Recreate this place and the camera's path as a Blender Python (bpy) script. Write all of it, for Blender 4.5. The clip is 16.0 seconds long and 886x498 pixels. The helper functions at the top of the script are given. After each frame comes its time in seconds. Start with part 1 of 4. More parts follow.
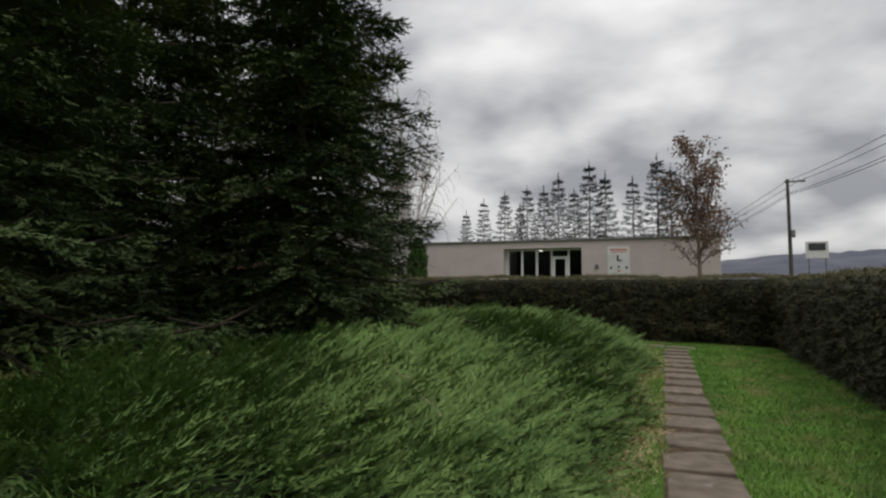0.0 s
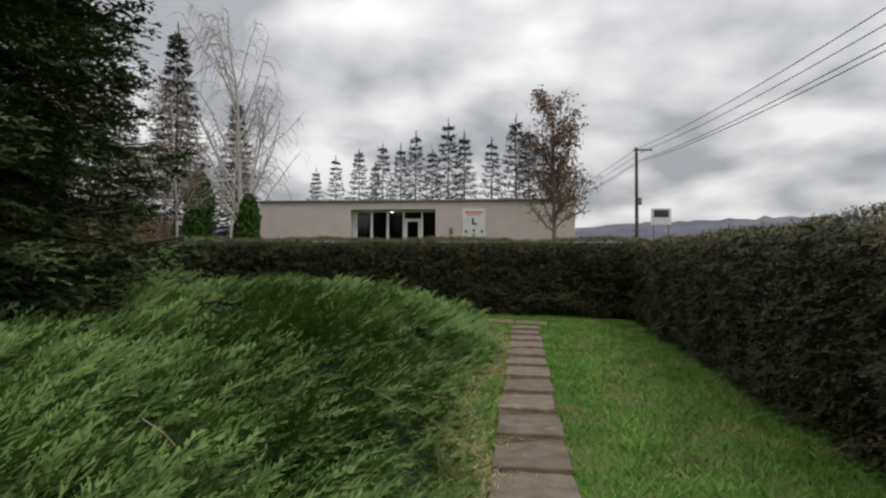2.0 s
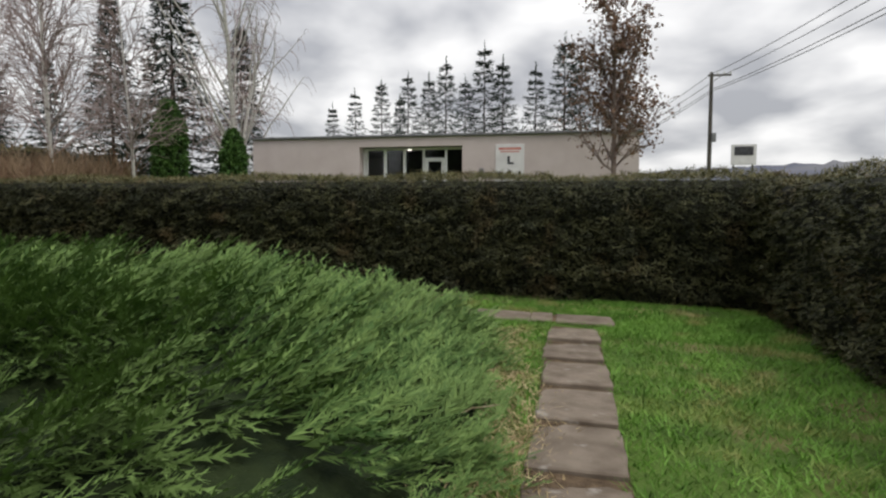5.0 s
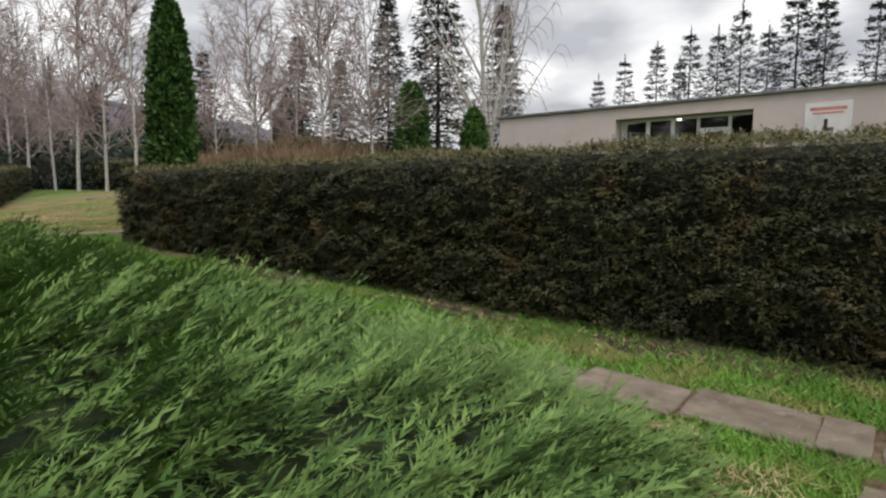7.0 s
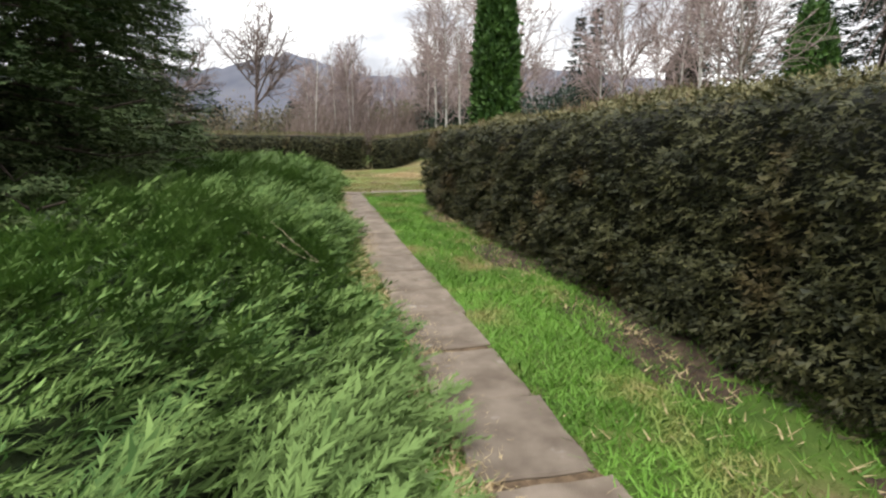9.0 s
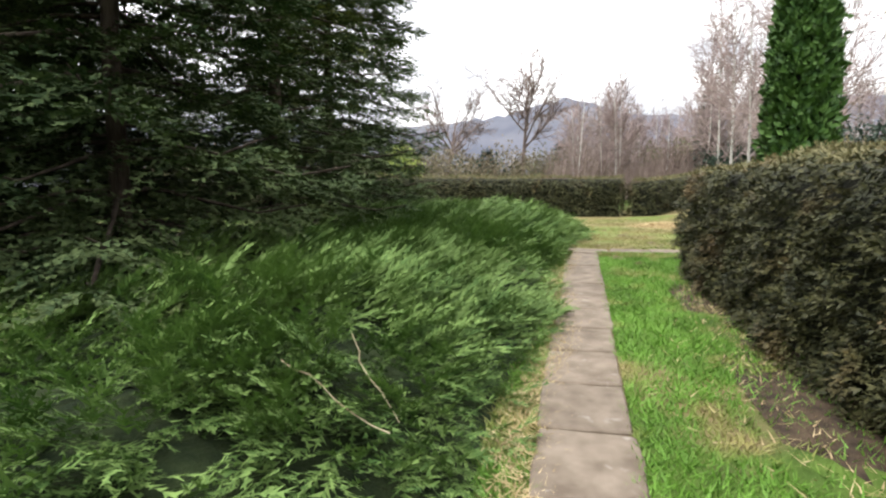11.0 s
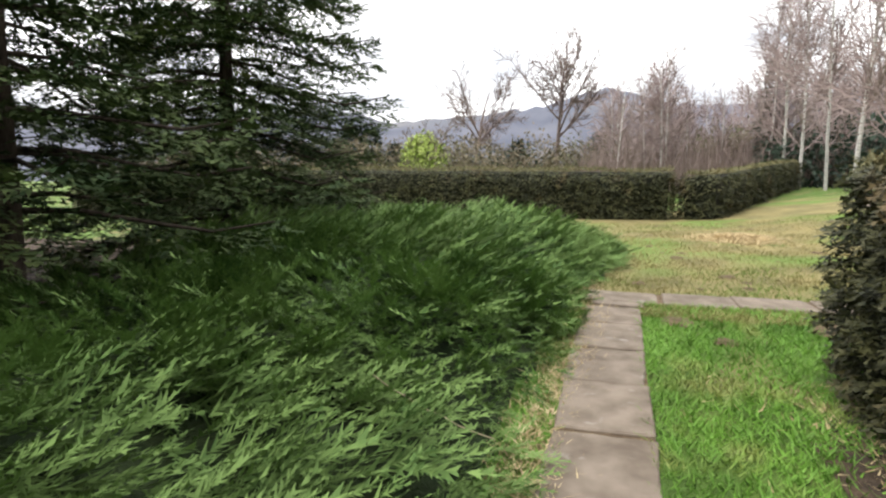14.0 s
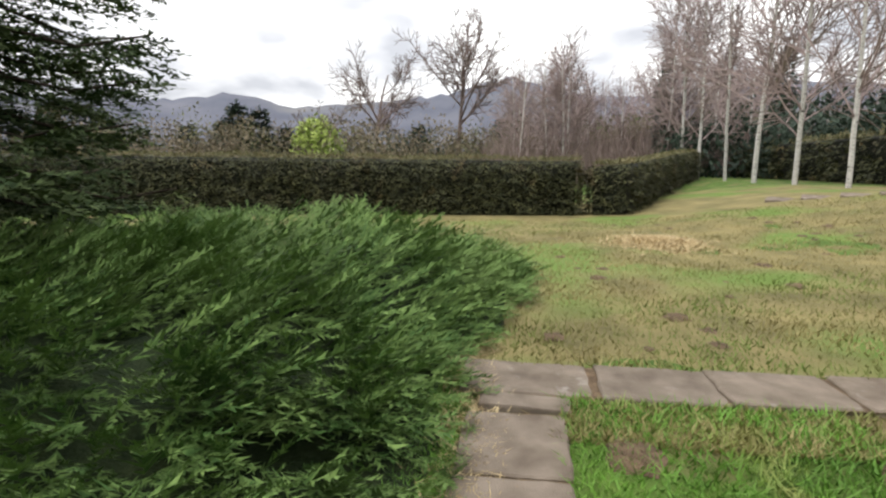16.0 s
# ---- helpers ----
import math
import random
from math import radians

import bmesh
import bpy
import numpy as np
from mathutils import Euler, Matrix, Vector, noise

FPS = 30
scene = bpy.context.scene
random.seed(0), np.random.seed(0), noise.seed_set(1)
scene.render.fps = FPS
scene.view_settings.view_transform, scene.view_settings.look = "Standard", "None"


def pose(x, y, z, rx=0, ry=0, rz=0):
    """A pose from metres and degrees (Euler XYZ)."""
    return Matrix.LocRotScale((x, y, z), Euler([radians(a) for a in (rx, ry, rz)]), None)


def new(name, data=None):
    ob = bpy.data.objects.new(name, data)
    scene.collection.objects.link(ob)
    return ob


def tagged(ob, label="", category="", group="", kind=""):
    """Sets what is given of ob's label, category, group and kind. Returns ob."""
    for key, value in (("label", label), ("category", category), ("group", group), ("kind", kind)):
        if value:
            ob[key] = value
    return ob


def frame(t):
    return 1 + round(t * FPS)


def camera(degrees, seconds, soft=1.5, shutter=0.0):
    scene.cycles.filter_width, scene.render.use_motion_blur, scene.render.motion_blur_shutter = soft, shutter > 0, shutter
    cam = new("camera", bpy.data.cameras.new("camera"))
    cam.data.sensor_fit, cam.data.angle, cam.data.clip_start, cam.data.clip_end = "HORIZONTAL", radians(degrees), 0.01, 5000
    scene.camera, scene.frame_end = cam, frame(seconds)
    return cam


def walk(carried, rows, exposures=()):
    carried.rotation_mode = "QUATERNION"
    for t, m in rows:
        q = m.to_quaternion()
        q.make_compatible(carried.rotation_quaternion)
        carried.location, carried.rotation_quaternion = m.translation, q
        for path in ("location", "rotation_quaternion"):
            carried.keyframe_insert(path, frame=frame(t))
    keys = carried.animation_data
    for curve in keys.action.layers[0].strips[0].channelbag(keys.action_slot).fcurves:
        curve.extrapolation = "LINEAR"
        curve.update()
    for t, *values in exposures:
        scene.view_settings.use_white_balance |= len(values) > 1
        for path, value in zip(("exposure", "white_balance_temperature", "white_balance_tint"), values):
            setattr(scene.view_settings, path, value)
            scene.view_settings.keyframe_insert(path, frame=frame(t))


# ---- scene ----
cam = camera(75.1, 16.0, soft=2.3)
METRES, EYE, TILT, LEAN, TURN = 27.0, 1.4, 0.0, 0.0, 18.9
ROWS = [
    (0.0, 0.0, 0.0, 0.0, -0.03, 4.94, -0.37),
    (0.5, 0.013, 0.0311, 0.0008, -4.3, 2.69, -0.42),
    (1.0, 0.0265, 0.0621, 0.0011, -8.68, 1.23, -0.33),
    (1.5, 0.0415, 0.0912, 0.0022, -11.77, 1.2, -0.29),
    (2.0, 0.0548, 0.1235, 0.0016, -13.12, 1.59, -0.22),
    (2.5, 0.0681, 0.1564, 0.0022, -13.84, 0.28, -0.28),
    (3.0, 0.0827, 0.19, 0.0019, -14.81, -1.52, -0.22),
    (5.5, 0.143, 0.3543, 0.0053, -2.96, -4.2, -0.16),
    (6.0, 0.1548, 0.3847, 0.0064, 4.77, -4.59, -0.16),
    (6.5, 0.164, 0.414, 0.0068, 12.73, -4.09, -0.2),
    (7.0, 0.1756, 0.4448, 0.0072, 19.03, -5.34, -0.14),
    (7.5, 0.1841, 0.4734, 0.0078, 26.38, -5.93, -0.17),
    (8.0, 0.1919, 0.5022, 0.0087, 36.11, -7.47, -0.21),
    (8.5, 0.196, 0.5277, 0.0093, 46.5, -8.1, -0.26),
    (9.0, 0.1949, 0.5527, 0.0099, 58.13, -9.53, -0.36),
    (9.5, 0.185, 0.5722, 0.0095, 66.77, -9.62, -0.42),
    (10.0, 0.1642, 0.5916, 0.0113, 73.38, -8.34, -0.48),
    (12.5, 0.0231, 0.6502, 0.0175, 92.46, -3.99, -0.43),
    (13.0, -0.0063, 0.6625, 0.0184, 91.02, -5.23, -0.52),
    (13.5, -0.0354, 0.6706, 0.0193, 89.62, -6.16, -0.63),
    (14.0, -0.0625, 0.6803, 0.0199, 88.2, -6.5, -0.64),
    (14.5, -0.0902, 0.6875, 0.0206, 86.78, -5.84, -0.68),
    (15.0, -0.1167, 0.6972, 0.0215, 86.87, -5.78, -0.74),
    (15.5, -0.145, 0.7055, 0.0217, 84.14, -5.84, -0.83),
    (16.0, -0.1716, 0.7165, 0.0232, 79.0, -7.61, -0.83),
]
walk(cam, [(t, pose(0, 0, EYE, TILT, LEAN, TURN) @ pose(METRES * x, METRES * y, METRES * z, 90 + pitch, roll, yaw)) for t, x, y, z, yaw, pitch, roll in ROWS],
     exposures=[(0, -0.65), (2.5, -0.35), (5.5, -0.14), (7, 0.0), (8, 0.22), (9, 0.68), (9.5, 1.05), (10, 1.12), (12.5, 1.25), (14, 1.0), (16, 0.58)])

# ---- world, sun ----
world = bpy.data.worlds.new("sky")
scene.world = world
world.use_nodes = True
wt = world.node_tree
for n in list(wt.nodes):
    wt.nodes.remove(n)


def wn(kind, **inputs):
    n = wt.nodes.new(kind)
    for k, v in inputs.items():
        n.inputs[k].default_value = v
    return n


SUN_EL, SUN_AZ = radians(55), radians(125)
w_out, w_bg = wn("ShaderNodeOutputWorld"), wn("ShaderNodeBackground", Strength=1.0)
sky = wn("ShaderNodeTexSky")
sky.sky_type, sky.sun_disc, sky.sun_elevation, sky.sun_rotation = "NISHITA", False, SUN_EL, SUN_AZ
sky_dim = wn("ShaderNodeVectorMath")
sky_dim.operation = "SCALE"
sky_dim.inputs["Scale"].default_value = 0.08
wt.links.new(sky.outputs[0], sky_dim.inputs[0])
w_tc, w_sep = wn("ShaderNodeTexCoord"), wn("ShaderNodeSeparateXYZ")
wt.links.new(w_tc.outputs["Generated"], w_sep.inputs[0])
w_up = wn("ShaderNodeMath")
w_up.operation, w_up.use_clamp = "MAXIMUM", False
w_up.inputs[1].default_value = 0.0
wt.links.new(w_sep.outputs["Z"], w_up.inputs[0])
w_add = wn("ShaderNodeMath")
w_add.operation = "ADD"
w_add.inputs[1].default_value = 0.34
wt.links.new(w_up.outputs[0], w_add.inputs[0])
w_div = wn("ShaderNodeVectorMath")
w_div.operation = "DIVIDE"
w_cmb = wn("ShaderNodeCombineXYZ")
for i in range(3):
    wt.links.new(w_add.outputs[0], w_cmb.inputs[i])
wt.links.new(w_tc.outputs["Generated"], w_div.inputs[0])
wt.links.new(w_cmb.outputs[0], w_div.inputs[1])
w_noise = wn("ShaderNodeTexNoise", Scale=3.0, Detail=4.0, Roughness=0.42, Distortion=0.1)
wt.links.new(w_div.outputs[0], w_noise.inputs["Vector"])
w_ramp = wn("ShaderNodeValToRGB")
w_ramp.color_ramp.elements[0].position, w_ramp.color_ramp.elements[0].color = 0.36, (0.52, 0.53, 0.565, 1)
w_ramp.color_ramp.elements[1].position, w_ramp.color_ramp.elements[1].color = 0.64, (1.22, 1.21, 1.2, 1)
wt.links.new(w_noise.outputs[0], w_ramp.inputs[0])
w_mix = wn("ShaderNodeMix")
w_mix.data_type = "RGBA"
w_mix.inputs[0].default_value = 0.93
wt.links.new(sky_dim.outputs[0], w_mix.inputs[6])
wt.links.new(w_ramp.outputs[0], w_mix.inputs[7])
w_zen = wn("ShaderNodeMath")
w_zen.operation = "MULTIPLY_ADD"
w_zen.inputs[1].default_value, w_zen.inputs[2].default_value = 0.8, 0.88
wt.links.new(w_up.outputs[0], w_zen.inputs[0])
w_lum = wn("ShaderNodeVectorMath")
w_lum.operation = "SCALE"
wt.links.new(w_mix.outputs[2], w_lum.inputs[0])
wt.links.new(w_zen.outputs[0], w_lum.inputs["Scale"])
wt.links.new(w_lum.outputs[0], w_bg.inputs[0])
wt.links.new(w_bg.outputs[0], w_out.inputs[0])

sun = new("sun", bpy.data.lights.new("sun", "SUN"))
sun.data.energy, sun.data.angle, sun.data.color = 1.4, radians(25), (1.0, 0.96, 0.9)
sun.rotation_euler = Vector((-math.sin(SUN_AZ) * math.cos(SUN_EL), -math.cos(SUN_AZ) * math.cos(SUN_EL), -math.sin(SUN_EL))).to_track_quat("-Z", "Y").to_euler()

# ---- materials ----


def material(name, dark, light, scale=6.0, rough=0.7, bump=0.0, bump_scale=60.0, extra=None, extra_scale=1.2, extra_from=0.52, island=0.0, spec=0.3, metal=0.0, stretch=(1, 1, 1)):
    """Two-tone noise material in world-size coordinates, with an optional second stain colour and per-piece variation."""
    m = bpy.data.materials.new(name)
    m.use_nodes = True
    t = m.node_tree
    b = t.nodes["Principled BSDF"]
    b.inputs["Roughness"].default_value = rough
    b.inputs["Metallic"].default_value = metal
    b.inputs["Specular IOR Level"].default_value = spec
    mp = t.nodes.new("ShaderNodeMapping")
    mp.inputs["Scale"].default_value = stretch
    geo = t.nodes.new("ShaderNodeNewGeometry")
    info = t.nodes.new("ShaderNodeObjectInfo")
    t.links.new(geo.outputs["Position"], mp.inputs["Vector"])

    def tex(s, detail):
        n = t.nodes.new("ShaderNodeTexNoise")
        n.inputs["Scale"].default_value, n.inputs["Detail"].default_value = s, detail
        t.links.new(mp.outputs[0], n.inputs["Vector"])
        return n

    fac = tex(scale, 6).outputs[0]
    rmp = t.nodes.new("ShaderNodeMapRange")
    rmp.inputs[1].default_value, rmp.inputs[2].default_value = 0.32, 0.68
    t.links.new(fac, rmp.inputs[0])
    fac = rmp.outputs[0]
    if island:
        mx = t.nodes.new("ShaderNodeMath")
        mx.operation = "MULTIPLY_ADD"
        mx.inputs[1].default_value, mx.use_clamp = island, True
        sub = t.nodes.new("ShaderNodeMath")
        sub.operation = "SUBTRACT"
        sub.inputs[1].default_value = 0.5
        t.links.new(geo.outputs["Random Per Island"], sub.inputs[0])
        t.links.new(sub.outputs[0], mx.inputs[0])
        t.links.new(fac, mx.inputs[2])
        fac = mx.outputs[0]
    mix = t.nodes.new("ShaderNodeMix")
    mix.data_type = "RGBA"
    mix.inputs[6].default_value, mix.inputs[7].default_value = (*dark, 1), (*light, 1)
    t.links.new(fac, mix.inputs[0])
    col = mix.outputs[2]
    if extra:
        st = t.nodes.new("ShaderNodeMapRange")
        st.inputs[1].default_value, st.inputs[2].default_value = extra_from, extra_from + 0.14
        t.links.new(tex(extra_scale, 5).outputs[0], st.inputs[0])
        m2 = t.nodes.new("ShaderNodeMix")
        m2.data_type = "RGBA"
        m2.inputs[7].default_value = (*extra, 1)
        t.links.new(st.outputs[0], m2.inputs[0])
        t.links.new(col, m2.inputs[6])
        col = m2.outputs[2]
    hs = t.nodes.new("ShaderNodeHueSaturation")
    vr = t.nodes.new("ShaderNodeMapRange")
    vr.inputs[3].default_value, vr.inputs[4].default_value = 0.88, 1.12
    t.links.new(info.outputs["Random"], vr.inputs[0])
    t.links.new(vr.outputs[0], hs.inputs["Value"])
    t.links.new(col, hs.inputs["Color"])
    t.links.new(hs.outputs[0], b.inputs["Base Color"])
    if bump:
        bp = t.nodes.new("ShaderNodeBump")
        bp.inputs["Strength"].default_value, bp.inputs["Distance"].default_value = bump, 0.02
        t.links.new(tex(bump_scale, 4).outputs[0], bp.inputs["Height"])
        t.links.new(bp.outputs[0], b.inputs["Normal"])
    return m


LAWN = material("lawn_soil", (0.05, 0.095, 0.014), (0.11, 0.18, 0.03), 3.0, 0.9, 0.8, 90, (0.19, 0.15, 0.07), 1.2, 0.53)
GRASS = material("grass_blade", (0.075, 0.17, 0.018), (0.17, 0.34, 0.05), 1.6, 0.6, 0, 0, (0.30, 0.28, 0.10), 1.4, 0.535, 0.7)
DRYGRASS = material("dry_grass", (0.17, 0.155, 0.055), (0.32, 0.27, 0.12), 0.9, 0.7, 0, 0, (0.14, 0.19, 0.045), 0.35, 0.54, 0.6)
DRYLAWN = material("dry_lawn_soil", (0.13, 0.115, 0.045), (0.27, 0.225, 0.095), 1.3, 0.9, 0.8, 70, (0.13, 0.20, 0.04), 0.45, 0.49)
LITTER = material("needle_litter", (0.035, 0.025, 0.017), (0.10, 0.07, 0.045), 9, 0.95, 0.9, 70)
STRAW = material("straw", (0.35, 0.26, 0.13), (0.62, 0.5, 0.29), 9, 0.7, 0, 0, None, 1, 0.5, 0.6)
SOIL = material("mole_soil", (0.075, 0.050, 0.030), (0.18, 0.125, 0.075), 14, 0.95, 1.0, 60)
JUNIPER = material("juniper_frond", (0.056, 0.112, 0.031), (0.192, 0.290, 0.088), 3.2, 0.6, 0, 0, (0.16, 0.245, 0.076), 0.6, 0.5, 0.9, 0.08)
# near-black mound colour; shade under the juniper sprays is painted in
JUNSHADE = material("juniper_core_shade", (0.010, 0.020, 0.006), (0.030, 0.045, 0.014), 7, 0.95, 0.8, 40)
DEADTWIG = material("dead_twig", (0.22, 0.17, 0.10), (0.42, 0.36, 0.24), 8, 0.8, 0, 0, None, 1, 0.5, 0.5)
HEDGE = material("hedge_leaf", (0.022, 0.027, 0.011), (0.085, 0.085, 0.032), 4, 0.6, 0, 0, (0.12, 0.085, 0.035), 1.3, 0.58, 0.9, 0.25)
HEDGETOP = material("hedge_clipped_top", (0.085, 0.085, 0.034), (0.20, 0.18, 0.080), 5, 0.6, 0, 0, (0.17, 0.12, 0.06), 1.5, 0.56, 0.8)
# added core of hedges and thujas; shade behind the leaves put into its colour
SHADECORE = material("hedge_shade_core", (0.006, 0.008, 0.004), (0.018, 0.018, 0.010), 9, 0.95, 0.6, 50)
SPRUCE = material("spruce_needle", (0.030, 0.052, 0.022), (0.105, 0.140, 0.056), 1.0, 0.7, 0, 0, (0.15, 0.175, 0.05), 0.45, 0.56, 0.8, 0.1)
FARSPRUCE = material("young_spruce_needle", (0.022, 0.036, 0.026), (0.05, 0.075, 0.05), 1.0, 0.7, 0, 0, None, 1, 0.5, 0.7)
SPRUCEBARK = material("spruce_bark", (0.035, 0.026, 0.02), (0.09, 0.07, 0.055), 12, 0.95, 0.9, 40, None, 1, 0.5, 0, 0.2, 0, (1, 1, 0.3))
BIRCHBARK = material("birch_bark", (0.38, 0.36, 0.33), (0.66, 0.64, 0.60), 5, 0.8, 0.3, 40, (0.07, 0.06, 0.05), 5.0, 0.57, 0, 0.2, 0, (1, 1, 2.2))
BIRCHTWIG = material("birch_twig", (0.19, 0.14, 0.13), (0.38, 0.30, 0.285), 2, 0.8)
TWIG = material("bare_twig", (0.12, 0.085, 0.075), (0.24, 0.185, 0.165), 2, 0.85)
OAKLEAF = material("dry_oak_leaf", (0.11, 0.06, 0.04), (0.24, 0.14, 0.09), 3, 0.7, 0, 0, None, 1, 0.5, 0.7)
THUJA = material("thuja_leaf", (0.022, 0.06, 0.012), (0.075, 0.15, 0.03), 4, 0.6, 0, 0, None, 1, 0.5, 0.8)
WILLOW = material("willow_leaf", (0.22, 0.30, 0.06), (0.42, 0.50, 0.14), 2, 0.7, 0, 0, None, 1, 0.5, 0.6)
THICKET = material("thicket_twig", (0.09, 0.075, 0.05), (0.20, 0.16, 0.11), 0.4, 0.85, 0, 0, (0.10, 0.11, 0.05), 0.2, 0.52, 0.7)
REED = material("dry_reed", (0.15, 0.095, 0.06), (0.33, 0.24, 0.15), 1.5, 0.8, 0, 0, (0.2, 0.11, 0.07), 0.6, 0.5, 0.6)
SLAB = material("concrete_slab", (0.135, 0.105, 0.078), (0.25, 0.205, 0.16), 5, 0.85, 0.5, 130, (0.33, 0.30, 0.26), 7, 0.63)
PINK = material("pink_render", (0.52, 0.44, 0.43), (0.59, 0.51, 0.50), 1.2, 0.9, 0.15, 90, (0.48, 0.41, 0.40), 0.5, 0.6)
WHITE = material("white_frame", (0.68, 0.68, 0.68), (0.8, 0.8, 0.8), 5, 0.5)
BOARD = material("white_board", (0.62, 0.6, 0.61), (0.74, 0.72, 0.73), 3, 0.5)
INK = material("dark_print", (0.03, 0.03, 0.035), (0.07, 0.07, 0.08), 5, 0.6)
REDINK = material("red_print", (0.45, 0.16, 0.14), (0.55, 0.24, 0.2), 5, 0.6)
COPING = material("metal_coping", (0.12, 0.12, 0.125), (0.2, 0.2, 0.205), 4, 0.5, 0, 0, None, 1, 0.5, 0, 0.5, 0.6)
POLE = material("pole_wood", (0.06, 0.055, 0.05), (0.13, 0.115, 0.1), 8, 0.9, 0.5, 50, None, 1, 0.5, 0, 0.2, 0, (1, 1, 0.2))
CABLE = material("cable", (0.02, 0.02, 0.02), (0.04, 0.04, 0.04), 5, 0.6)
# room surfaces behind the panes; indoor shade put into their near-black colour
INSIDE = material("room_shade", (0.02, 0.02, 0.022), (0.05, 0.05, 0.055), 1, 0.9)
TIMBER = material("dark_timber", (0.03, 0.022, 0.018), (0.07, 0.055, 0.045), 6, 0.9, 0.4, 30)
STONE = material("white_stone", (0.5, 0.5, 0.48), (0.7, 0.7, 0.68), 8, 0.8)
# wooded slopes tinted blue-grey: distance haze painted into the colour
HILL = material("hazed_wooded_hill", (0.075, 0.083, 0.112), (0.12, 0.123, 0.15), 0.02, 0.95, 0, 0, (0.15, 0.15, 0.155), 0.006, 0.56)
LAMP = bpy.data.materials.new("lamp_glow")
LAMP.use_nodes = True
LAMP.node_tree.nodes["Principled BSDF"].inputs["Emission Color"].default_value = (1, 0.95, 0.85, 1)
LAMP.node_tree.nodes["Principled BSDF"].inputs["Emission Strength"].default_value = 4
GLASS = bpy.data.materials.new("window_glass")
GLASS.use_nodes = True
for k, v in (("Base Color", (0.9, 0.95, 0.95, 1)), ("Roughness", 0.03), ("Transmission Weight", 1.0), ("IOR", 1.45)):
    GLASS.node_tree.nodes["Principled BSDF"].inputs[k].default_value = v

# ---- mesh tools ----


def mesh_of(name, V, F, mat, smooth=False):
    """A mesh from vertex and face arrays (all faces of one size)."""
    V, F = np.asarray(V, np.float32).reshape(-1, 3), np.asarray(F, np.int32)
    me = bpy.data.meshes.new(name)
    me.vertices.add(len(V))
    me.vertices.foreach_set("co", V.ravel())
    me.loops.add(F.size)
    me.loops.foreach_set("vertex_index", F.ravel())
    me.polygons.add(len(F))
    me.polygons.foreach_set("loop_start", np.arange(0, F.size, F.shape[1], dtype=np.int32))
    me.update(calc_edges=True)
    me.validate()
    me.polygons.foreach_set("use_smooth", np.full(len(me.polygons), smooth))
    me.materials.append(mat)
    return me


def part(name, me, parent=None, m=None):
    ob = new(name, me)
    ob.parent = parent
    if m is not None:
        ob.matrix_basis = m
    return ob


def box_mesh(name, sx, sy, sz, mat, bevel=0.01, at=(0, 0, 0)):
    bm = bmesh.new()
    bmesh.ops.create_cube(bm, size=1)
    for v in bm.verts:
        v.co = Vector((v.co.x * sx + at[0], v.co.y * sy + at[1], v.co.z * sz + at[2]))
    if bevel:
        bmesh.ops.bevel(bm, geom=list(bm.edges), offset=bevel, segments=1, affect="EDGES")
    me = bpy.data.meshes.new(name)
    bm.to_mesh(me)
    bm.free()
    me.materials.append(mat)
    return me


def unit(a):
    return a / np.maximum(np.linalg.norm(a, axis=-1, keepdims=True), 1e-9)


def fronds(rng, P, D, U, L, W, k=5, bend=-0.25, lean=0.8, base=1.25):
    """Feathery sprays: k leaflets on both sides of a curved axis; one triangle a leaflet and one at the tip."""
    n = len(P)
    S = unit(np.cross(D, U))
    N = unit(np.cross(S, D))
    L, W = L[:, None], W[:, None]
    tris = []

    def axis(s):
        return P + D * L * s + N * L * bend * s * s

    for i in range(k):
        for side in (-1, 1):
            s0 = (i + rng.uniform(-0.35, 0.35, (n, 1))) / k * 0.92 + 0.03
            s1 = s0 + base / k * 0.92
            a, b = axis(s0), axis(s1)
            w = W * (1.0 - 0.65 * s0) * rng.uniform(0.35, 1.5, (n, 1))
            tip = axis((s0 + s1) / 2) + S * side * w + D * w * lean + N * w * rng.uniform(-0.5, 0.6, (n, 1))
            tris.append(np.stack([a, b, tip], 1))
    tris.append(np.stack([axis(0.8) - S * W * 0.12, axis(0.8) + S * W * 0.12, axis(1.08)], 1))
    V = np.concatenate(tris).reshape(-1, 3)
    return V, np.arange(len(V)).reshape(-1, 3)


def leaves(rng, P, D, N, size, per=3):
    """Clumps of small pointed leaves, two triangles each, folded along the middle."""
    out = []
    n = len(P)
    for _ in range(per):
        d = unit(D + rng.normal(0, 0.45, (n, 3)))
        s = unit(np.cross(d, unit(N + rng.normal(0, 0.35, (n, 3)))))
        up = np.cross(s, d)
        L = size * rng.uniform(0.7, 1.35, (n, 1))
        o = P + rng.normal(0, 0.3, (n, 3)) * size
        tip, mid = o + d * L, o + d * L * 0.45
        out.append(np.stack([o, mid + s * L * 0.3 + up * L * 0.1, tip], 1))
        out.append(np.stack([o, tip, mid - s * L * 0.3 + up * L * 0.1], 1))
    V = np.concatenate(out).reshape(-1, 3)
    return V, np.arange(len(V)).reshape(-1, 3)


